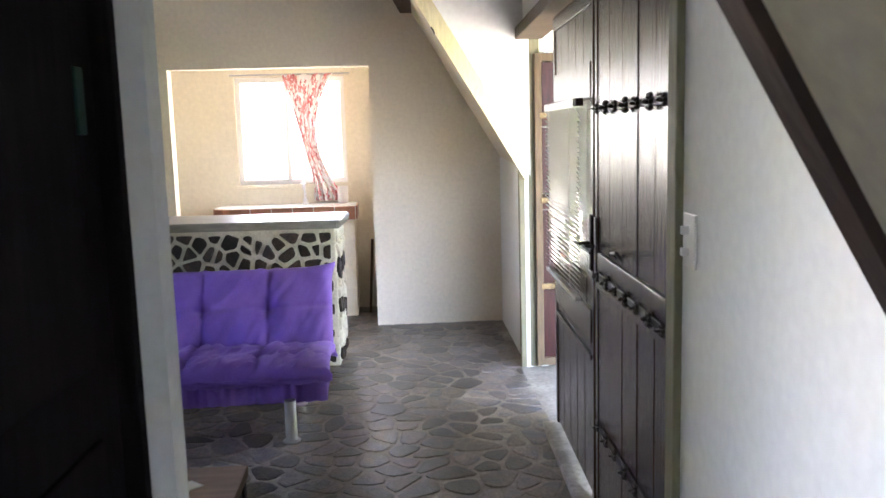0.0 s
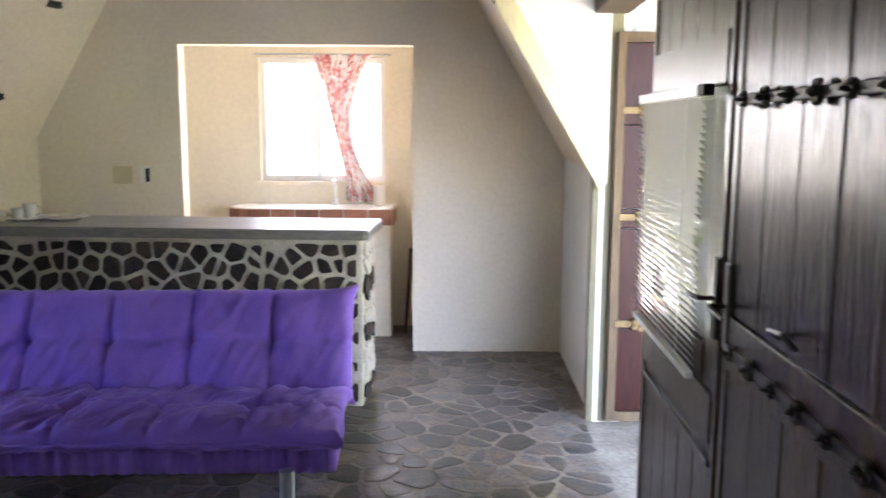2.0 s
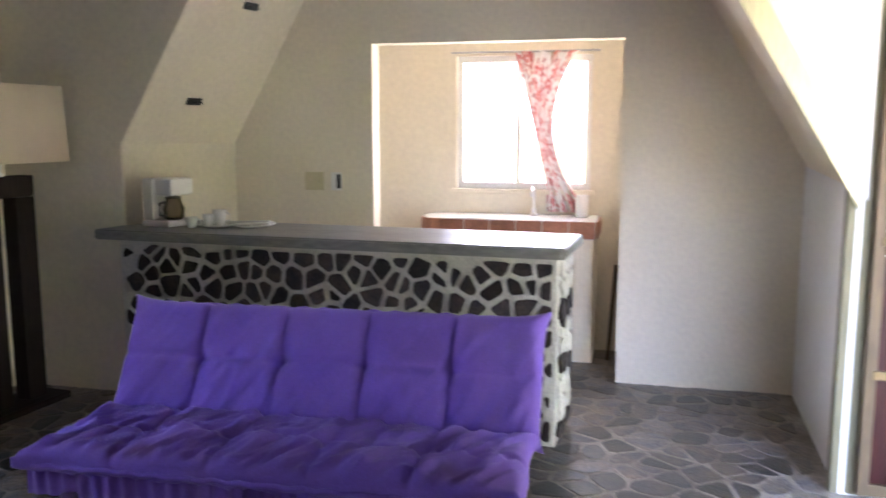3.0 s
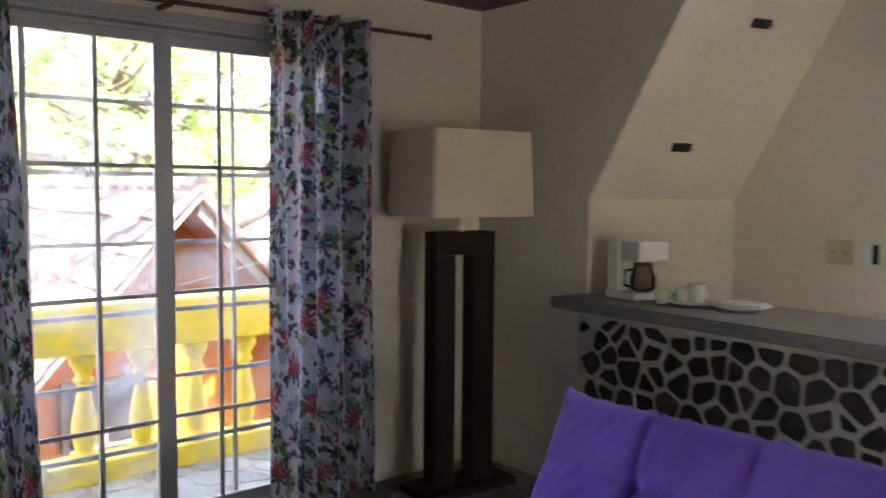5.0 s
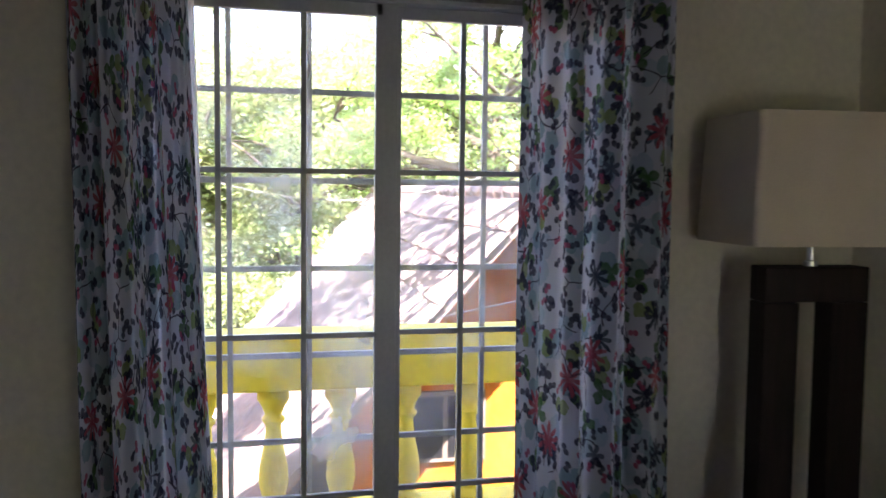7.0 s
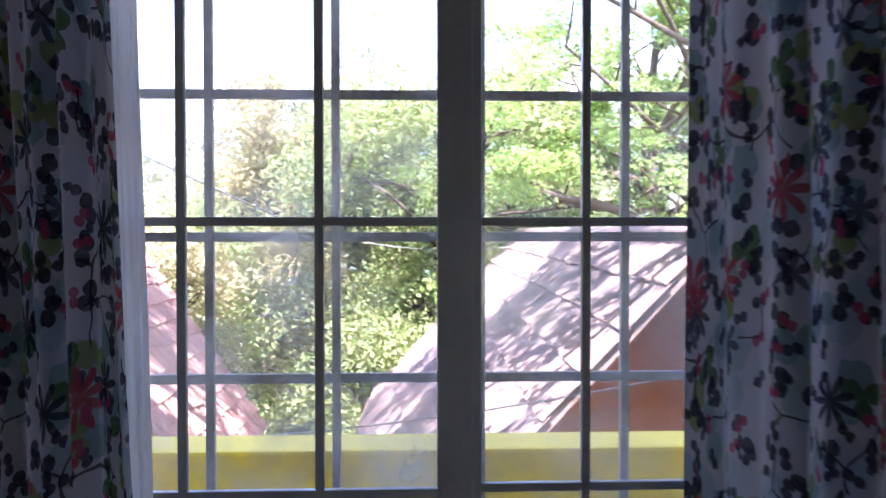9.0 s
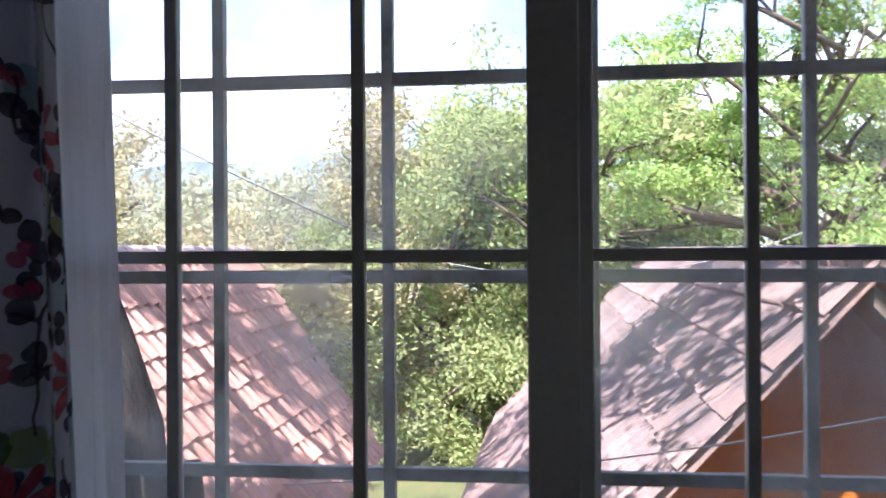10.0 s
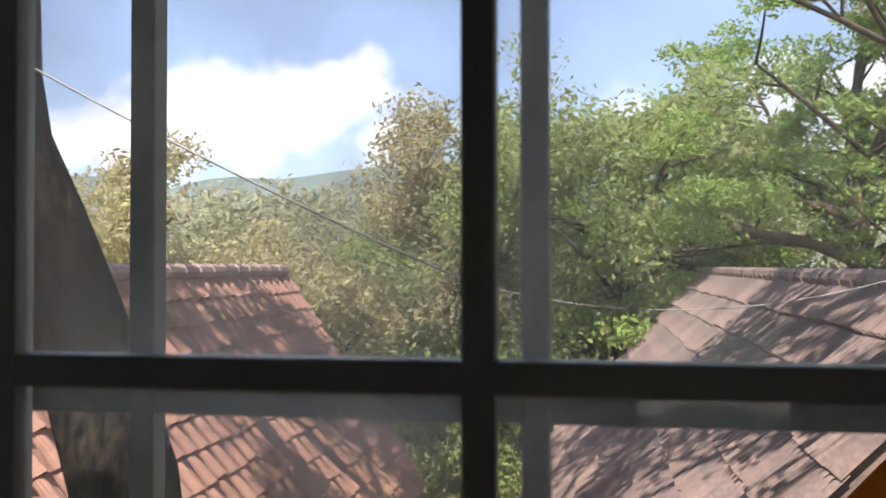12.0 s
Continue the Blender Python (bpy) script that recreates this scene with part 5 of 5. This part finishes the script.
def house_gabled():
    h = tagged(thing("house", "", "house"), "orange gabled house with a weathered brown tile roof")
    N, F = Vector((-7.85, 5.99, 1.50)), Vector((-20.38, 6.33, 1.50))
    along = (F - N).normalized()
    down = Vector((-0.0274, -0.9996, 0)).normalized()
    down = (down - along * down.dot(along)).normalized()
    pitch, run = radians(47.7), 5.0
    length = (F - N).length
    fr = slope_frame(N, along, down, pitch)
    if fr.to_3x3().col[2].z < 0:
        fr = slope_frame(F, -along, down, pitch)
    deck = bmesh.new()
    low = N + down * run * math.cos(pitch) - Vector((0, 0, run * math.sin(pitch)))
    low_f = low + along * length
    back = N - down * run * math.cos(pitch) - Vector((0, 0, run * math.sin(pitch)))
    back_f = back + along * length
    prism(deck, [N, F, low_f, low], (0, 0, -0.10))
    prism(deck, [N, F, back_f, back], (0, 0, -0.10))
    roof = part("roof", deck, TILE_BROWN, h)
    tiled_face(roof, fr, lambda d: (0, length), run, 0.30, 0.42, TILE_BROWN, lambda c, k: c < 9, 3, 0.062, 1.0)
    bm = bmesh.new()
    for a, b in ((F, low_f),):
        o = along * (-0.03 if a is N else 0.03)
        prism(bm, [a + o + Vector((0, 0, 0.02)), b + o + Vector((0, 0, 0.02)), b + o + Vector((0, 0, -0.05)), a + o + Vector((0, 0, -0.05))], along * (-0.02 if a is N else 0.02))
    part("verge_board", bm, FASCIA, h, "yellowed verge board")
    bm = bmesh.new()
    rnd = random.Random(4)
    n = int(length / 0.33) + 1
    for i in range(n):
        c = N + along * (i * 0.33)
        tube(bm, [c + Vector((0, 0, 0.0)), c + along * 0.38 + Vector((0, 0, 0.02))], [0.10, 0.085], 10)
    part("ridge_tiles", bm, TILE_BROWN, h)
    # overhang deepened to shade the gable wall; its added underside passes for more wall
    inset = 1.2
    w0 = N + along * inset
    bm = bmesh.new()
    for foot in (low, back):
        prism(bm, [p - Vector((0, 0, 0.104)) for p in (N + along * 0.02, w0, w0 + (foot - N), foot + along * 0.02)], (0, 0, -0.012))
    part("wall_toned_underside", bm, ORANGE_WALL, h, "added underside of the overhang in the wall's orange")
    bm = bmesh.new()
    half = run * math.cos(pitch) - 0.25
    drop = half * math.tan(pitch)
    p_l, p_r = w0 + down * half - Vector((0, 0, drop + 0.1)), w0 - down * half - Vector((0, 0, drop + 0.1))
    prism(bm, [w0 - Vector((0, 0, 0.1)), p_l, Vector((p_l.x, p_l.y, -3.3)), Vector((p_r.x, p_r.y, -3.3)), p_r], along * 0.15)
    part("wall", bm, ORANGE_WALL, h)
    bm = bmesh.new()
    q_l = Vector((p_l.x, p_l.y, -3.3))
    prism(bm, [p_l, q_l, q_l + along * (length - 1.1), p_l + along * (length - 1.1)], -down * 0.15)
    part("wall", bm, ORANGE_WALL, h)
    bm = bmesh.new()                                  # rafter under the overhang
    a = N + along * 0.10 - Vector((0, 0, 0.14))
    e = a - down * 1.6 * math.cos(pitch) - Vector((0, 0, 1.6 * math.sin(pitch)))
    prism(bm, [a, e, e - Vector((0, 0, 0.14)), a - Vector((0, 0, 0.14))], along * 0.10)
    part("rafter", bm, FASCIA, h)
    for y, z in ((5.42, -0.83), (4.05, -1.45)):
        m = Matrix.Translation((w0.x + 0.004, y, z))
        win = part("window", boxed((-0.02, -0.42, -0.36), (0.035, 0.42, 0.36), 0.01, m), FASCIA, h)
        for c in (-0.19, 0.19):
            part("pane", boxed((0.03, c - 0.165, -0.31), (0.040, c + 0.165, 0.31), 0.0, m), BLACK, win)


def house_red():
    h = tagged(thing("house", "", "house"), "house with a sunlit red clay tile roof")
    N = Vector((-15.0, -0.37, 1.52))
    along, down = Vector((0.9995, -0.032, 0)).normalized(), Vector((0.032, 0.9995, 0)).normalized()
    pitch, run, length = radians(55.3), 3.54, 7.15
    fr = slope_frame(N, along, down, pitch)
    if fr.to_3x3().col[2].z < 0:
        fr = slope_frame(N + along * length, -along, down, pitch)
    fall = down * (run * math.cos(pitch)) - Vector((0, 0, run * math.sin(pitch)))
    rise = -down * (run * math.cos(pitch)) - Vector((0, 0, run * math.sin(pitch)))
    F = N + along * length
    bm = bmesh.new()
    prism(bm, [N, F, F + fall, N + fall], (0, 0, -0.08))
    prism(bm, [N, F, F + rise, N + rise], (0, 0, -0.08))
    roof = part("roof", bm, TILE_RED, h)
    tiled_face(roof, fr, lambda d: (0, length), run + 0.1, 0.22, 0.30, TILE_RED, lambda c, k: True, 1, 0.058, 2.5)
    bm = bmesh.new()
    for i in range(19):
        c = N + along * (i * 0.34) + Vector((0, 0, 0.035))
        tube(bm, [c - along * 0.03, c + along * 0.36 + Vector((0, 0, 0.015))], [0.085, 0.095], 10)
    part("ridge_tiles", bm, TILE_PALE, h)
    for start in (length - 0.65, 0.5):
        a = N + along * start
        e1, e2 = a + fall * 0.88, a + rise * 0.88
        bm = bmesh.new()
        prism(bm, [a - Vector((0, 0, 0.1)), e1 - Vector((0, 0, 0.1)), Vector((e1.x, e1.y, -3.3)), Vector((e2.x, e2.y, -3.3)), e2 - Vector((0, 0, 0.1))], along * 0.15)
        part("wall", bm, WALL_YELLOW, h)
    bm = bmesh.new()
    q = Vector((e1.x, e1.y, -3.3))
    prism(bm, [e1 - Vector((0, 0, 0.1)), q, q + along * (length - 1), e1 + along * (length - 1) - Vector((0, 0, 0.1))], -down * 0.15)
    part("wall", bm, WALL_YELLOW, h)


FASCIA = material("greyed_wood_fascia", (0.15, 0.115, 0.08), 0.7, vary=0.2, grain=(4, 40))
TILE_PALE = material("pale_ridge_tile", (0.50, 0.36, 0.30), 0.8, vary=0.2, grain=(5, 40), random=0.2)
WALL_YELLOW = material("ochre_wall", (0.50, 0.36, 0.10), 0.8, vary=0.15, grain=(2, 30))
house_gabled()
house_red()


def leaves(name, parent, centres, radii, count, size, mat, seed, flat=0.5):
    """A crown of single leaves, thrown round clump centres with gaps between."""
    rng = np.random.default_rng(seed)
    c = np.array(centres)
    r = np.array(radii)
    w = r ** 2
    idx = rng.choice(len(c), count, p=w / w.sum())
    d = rng.normal(size=(count, 3))
    d /= np.linalg.norm(d, axis=1)[:, None]
    dist = rng.random(count) ** 0.45
    pos = c[idx] + d * (r[idx] * dist)[:, None] * np.array([1, 1, flat + 0.25])
    nrm = rng.normal(size=(count, 3)) + np.array([0, 0, 0.6])
    nrm /= np.linalg.norm(nrm, axis=1)[:, None]
    t = np.cross(nrm, rng.normal(size=(count, 3)))
    t /= np.linalg.norm(t, axis=1)[:, None]
    b = np.cross(nrm, t)
    s = size * rng.uniform(0.6, 1.35, count)[:, None]
    quad = np.stack([pos - t * s, pos + b * s * 0.42 + nrm * s * 0.1, pos + t * s, pos - b * s * 0.42 + nrm * s * 0.1], 1).reshape(-1, 3)
    me = bpy.data.meshes.new(name)
    me.vertices.add(count * 4)
    me.vertices.foreach_set("co", quad.ravel())
    me.loops.add(count * 4)
    me.loops.foreach_set("vertex_index", np.arange(count * 4))
    me.polygons.add(count)
    me.polygons.foreach_set("loop_start", np.arange(count) * 4)
    me.polygons.foreach_set("loop_total", np.full(count, 4))
    me.update()
    me.validate()
    me.materials.append(mat)
    ob = new(name, me)
    ob.parent = parent
    return ob


def limb(bm, start, way, length, radius, rnd, depth, tips, droop=0.0, spread=0.7, bits=5):
    pts, rad = [Vector(start)], [radius]
    d = Vector(way).normalized()
    for i in range(bits):
        d = (d + Vector((rnd.uniform(-1, 1), rnd.uniform(-1, 1), rnd.uniform(-0.6, 0.8) - droop)) * 0.16).normalized()
        pts.append(pts[-1] + d * length / bits)
        rad.append(radius * (1 - 0.55 * (i + 1) / bits))
    tube(bm, pts, rad, 8 if radius > 0.05 else 5)
    if depth == 0:
        tips.append(pts[-1])
        tips.append(pts[-2])
        return
    for k in range(rnd.randint(3, 4)):
        at = pts[rnd.randint(max(1, bits // 2 - 1), bits)]
        side = Vector((rnd.uniform(-1, 1), rnd.uniform(-1, 1), rnd.uniform(-0.35, 0.7)))
        limb(bm, at, d * (1 - spread * 0.6) + side * spread, length * rnd.uniform(0.5, 0.72), max(radius * 0.48, 0.008), rnd, depth - 1, tips, droop, spread, max(3, bits - 1))


def tree(label, base, trunk_h, radius, crown_len, count, leaf, mat, bark, seed, lean=(0, 0, 1), depth=2, clump=0.7, spread=0.8, first=4, droop=0.0, flat=0.4, low=0.45):
    t = tagged(thing("tree", label, "tree"))
    rnd = random.Random(seed)
    bm = bmesh.new()
    pts, rad = [Vector(base)], [radius * 1.25]
    d = Vector(lean).normalized()
    for i in range(7):
        d = (d + Vector((rnd.uniform(-0.08, 0.08), rnd.uniform(-0.08, 0.08), 0.02))).normalized()
        pts.append(pts[-1] + d * trunk_h / 7)
        rad.append(radius * (1 - 0.5 * (i + 1) / 7))
    tube(bm, pts, rad, 12)
    tips = []
    for k in range(first):
        f = low + (1 - low) * k / max(1, first - 1)
        at = pts[min(7, int(f * 7))]
        ang = k * 2.4 + rnd.uniform(-0.4, 0.4)
        limb(bm, at, (math.cos(ang), math.sin(ang), rnd.uniform(0.25, 0.8)), crown_len * rnd.uniform(0.75, 1.1), radius * 0.5, rnd, depth, tips, droop, spread)
    limb(bm, pts[-1], d, crown_len * 0.8, radius * 0.5, rnd, depth, tips, droop, spread)
    part("trunk", bm, bark, t, smooth=True)
    leaves("crown", t, [tuple(p) for p in tips], [clump * rnd.uniform(0.5, 1.2) for _ in tips], count, leaf, mat, seed, flat)
    return t


# the forked tree that stands just beyond the balcony
near_tree = tagged(thing("tree", "thick grey-brown forked tree trunk leaning beside the balcony", "tree"))
bm = bmesh.new()
tube(bm, [(-7.45, 1.55, -3.3), (-7.5, 1.47, -1.2), (-7.5, 1.44, 0.1), (-7.5, 1.40, 0.5), (-7.5, 1.24, 1.0), (-7.5, 1.07, 1.4), (-7.5, 0.86, 1.85), (-7.5, 0.66, 2.3), (-7.5, 0.60, 2.7), (-7.5, 0.58, 3.5), (-7.5, 0.45, 6.5)],
     [0.40, 0.33, 0.29, 0.28, 0.265, 0.27, 0.28, 0.265, 0.255, 0.25, 0.17], 18)
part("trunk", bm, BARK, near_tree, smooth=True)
bm = bmesh.new()
tube(bm, [(-7.5, 0.98, 1.45), (-7.47, 0.72, 1.2), (-7.42, 0.42, 0.9), (-7.36, 0.12, 0.5), (-7.3, -0.15, -0.1), (-7.25, -0.35, -1.2), (-7.2, -0.45, -3.3)], [0.12, 0.17, 0.19, 0.20, 0.21, 0.24, 0.30], 14)
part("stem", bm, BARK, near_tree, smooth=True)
tips = []
bm = bmesh.new()
rnd = random.Random(9)
for k in range(5):
    limb(bm, (-7.5, 0.5, 4.6 + 0.4 * k), (math.cos(k * 1.3 + 2.0), math.sin(k * 1.3 - 1.2), 0.5), 3.0, 0.11, rnd, 2, tips)
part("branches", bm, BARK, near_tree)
leaves("crown", near_tree, [tuple(p) for p in tips], [0.6] * len(tips), 20000, 0.09, LEAF_DARK, 21)

tree("dense green leafy tree between the roofs", (-22.6, 1.95, -3.3), 5.4, 0.19, 3.0, 60000, 0.075, LEAF_DARK, BARK_PALE, 31, clump=0.86, first=10, low=0.12, spread=0.7, flat=0.6)
tree("slender olive-green tree behind the roofs", (-22.4, 0.55, -3.3), 7.3, 0.09, 1.2, 20000, 0.075, LEAF_OLIVE, BARK_PALE, 61, lean=(0, 0.01, 1), clump=0.55, first=16, low=0.2, spread=0.6, flat=0.8)
tree("dense green leafy tree between the roofs", (-23.6, 4.76, -3.3), 6.0, 0.18, 2.9, 32000, 0.09, LEAF_DARK, BARK_BROWN, 33, clump=0.84, first=9, low=0.25, spread=0.7, flat=0.6)
tree("spreading bright green feathery tree behind the gabled house", (-23.4, 9.8, -3.3), 7.0, 0.30, 5.0, 60000, 0.06, LEAF_BRIGHT, BARK_BROWN, 134, clump=0.68, first=9, low=0.55, spread=0.75, droop=0.10, flat=0.18)
tree("spreading bright green feathery tree behind the gabled house", (-23.6, 13.0, -3.3), 7.4, 0.3, 5.2, 40000, 0.075, LEAF_BRIGHT, BARK_BROWN, 35, clump=0.7, first=10, low=0.45, spread=0.75, droop=0.1, flat=0.18)
tree("spreading bright green feathery tree behind the gabled house", (-27.0, 7.0, -3.3), 6.0, 0.26, 4.2, 30000, 0.08, LEAF_BRIGHT, BARK_BROWN, 40, clump=0.66, first=9, low=0.5, spread=0.75, droop=0.1, flat=0.2)
tree("tall pale-barked tree with thin foliage", (-22.4, 11.2, -3.3), 12.5, 0.2, 3.0, 14000, 0.075, LEAF_OLIVE, BARK_PALE, 36, clump=0.75, first=6, low=0.6)
tree("olive bushy tree behind the red roof", (-20.0, -1.6, -3.3), 3.6, 0.14, 1.8, 22000, 0.075, LEAF_OLIVE, BARK_BROWN, 37, clump=0.6, first=9, low=0.3, flat=0.6)
tree("olive bushy tree behind the red roof", (-21.8, -5.6, -3.3), 5.3, 0.16, 2.2, 24000, 0.08, LEAF_OLIVE, BARK_BROWN, 38, clump=0.7, first=9, low=0.3, flat=0.6)
tree("dark bush at the foot of the trees", (-22.0, 2.7, -3.3), 1.5, 0.08, 1.4, 16000, 0.07, LEAF_DARK, BARK_BROWN, 39, clump=0.5, first=8, low=0.1, flat=0.8)
tree("shade tree beyond the entrance porch", (4.6, 4.2, -0.3), 4.6, 0.2, 2.0, 52000, 0.085, LEAF_DARK, BARK, 43, clump=0.75, first=11, low=0.45, flat=0.7)
tree("tall tree that shades the gabled house", (-6.4, 9.8, -3.3), 10.2, 0.25, 3.4, 9000, 0.10, LEAF_DARK, BARK_BROWN, 44, lean=(0, -0.42, 1), clump=0.6, first=7, low=0.75)

# farther woods
rng = random.Random(77)
cs, rs = [], []
for i in range(190):
    x = -rng.uniform(30, 62)
    y = rng.uniform(-42, 40)
    top = 0.3 + 0.088 * (-x) + rng.uniform(-1.2, 1.0)
    for k in range(4):
        cs.append((x + rng.uniform(-1.5, 1.5), y + rng.uniform(-1.8, 1.8), top - 0.9 * k + rng.uniform(-0.4, 0.4)))
        rs.append(rng.uniform(0.9, 1.7))
woods = tagged(new("far_woods"), "distant olive-green wooded slope", "woods", kind="stuff")
leaves("far_foliage", woods, cs, rs, 90000, 0.19, LEAF_FAR, 78, 0.5)
bm = bmesh.new()
prev = None
for k, (dist, h0, amp) in enumerate(((95, 3.4, 7.0), (180, 11.6, 16.0))):
    tops, feet = [], []
    for i in range(81):
        y = -dist * 1.2 + 2.4 * dist * i / 80
        z = h0 + amp * (0.55 + noise.noise(Vector((y / dist * 2.2 + k * 7, k, 0))) + 0.25 * noise.noise(Vector((y / dist * 9, k, 4))))
        tops.append(bm.verts.new((-dist, y, z)))
        feet.append(bm.verts.new((-dist + 25, y, -3.3)))
    for i in range(80):
        bm.faces.new((feet[i], feet[i + 1], tops[i + 1], tops[i]))
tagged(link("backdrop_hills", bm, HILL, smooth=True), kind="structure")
# hedge round the entrance side, so that the door looks on to green
hedge = tagged(thing("hedge", "green hedge beyond the porch", "hedge"))
rng = random.Random(5)
leaves("foliage", hedge, [(10 + rng.uniform(-1, 1), rng.uniform(-4, 12), rng.uniform(0, 3.5)) for _ in range(90)], [0.8] * 90, 16000, 0.1, LEAF_BRIGHT, 55)


def cable(label, pts, r):
    c = tagged(thing("cable", label, "cable"))
    bm = bmesh.new()
    tube(bm, pts, r, 6)
    part("line", bm, BLACK if "dark" in label else GRILLE_PAINT, c)


def sag(a, b, drop, n=16):
    a, b = Vector(a), Vector(b)
    return [a.lerp(b, i / n) - Vector((0, 0, drop * 4 * (i / n) * (1 - i / n))) for i in range(n + 1)]


cable("thin dark overhead cable", sag((-7.0, 0.55, 2.95), (-7.0, 3.28, 1.57), 0.05), 0.006)
cable("thin pale cable along the gabled house", sag((-7.0, 2.6, 0.33), (-7.0, 6.6, 0.95), 0.10), 0.005)
cable("thin pale cable along the gabled house", sag((-7.0, 3.28, 1.57), (-7.0, 5.3, 1.66), 0.17), 0.003)

# ---- stones of the floors, last ----
rnd = random.Random(17)
FX, FY = -3.70, 1.90
field = cells(4.45, 5.4, 0.15, 0.019, 23, 1.1, (0.1, 0.3))
near_stones = []
rest = bmesh.new()
for mid, ring in field:
    x, y = FX + mid.x, FY + mid.y
    if -1.0 < x < 0.72 and 2.3 < y < 6.6 and len(near_stones) < 300:
        bm = bmesh.new()
        stone_mesh(bm, mid, ring, 0.003, lambda u, v, w: Vector((FX + u, FY + v, w)), rnd)
        near_stones.append(part("flagstone", bm, FLAGSTONE, floor))
    else:
        stone_mesh(rest, mid, ring, 0.003, lambda u, v, w: Vector((FX + u, FY + v, w)), rnd)
ob = part("flagstones", rest, FLAGSTONE, floor)
ob["kind"] = "stuff"
rest = bmesh.new()
for mid, ring in cells(0.95, 5.2, 0.2, 0.03, 29, 0.85):
    stone_mesh(rest, mid, ring, 0.006, lambda u, v, w: Vector((-4.9 + u, 1.3 + v, -0.03 + w)), rnd)
ob = part("flagstones", rest, BALCONY_STONE, balcony)
ob["kind"] = "stuff"
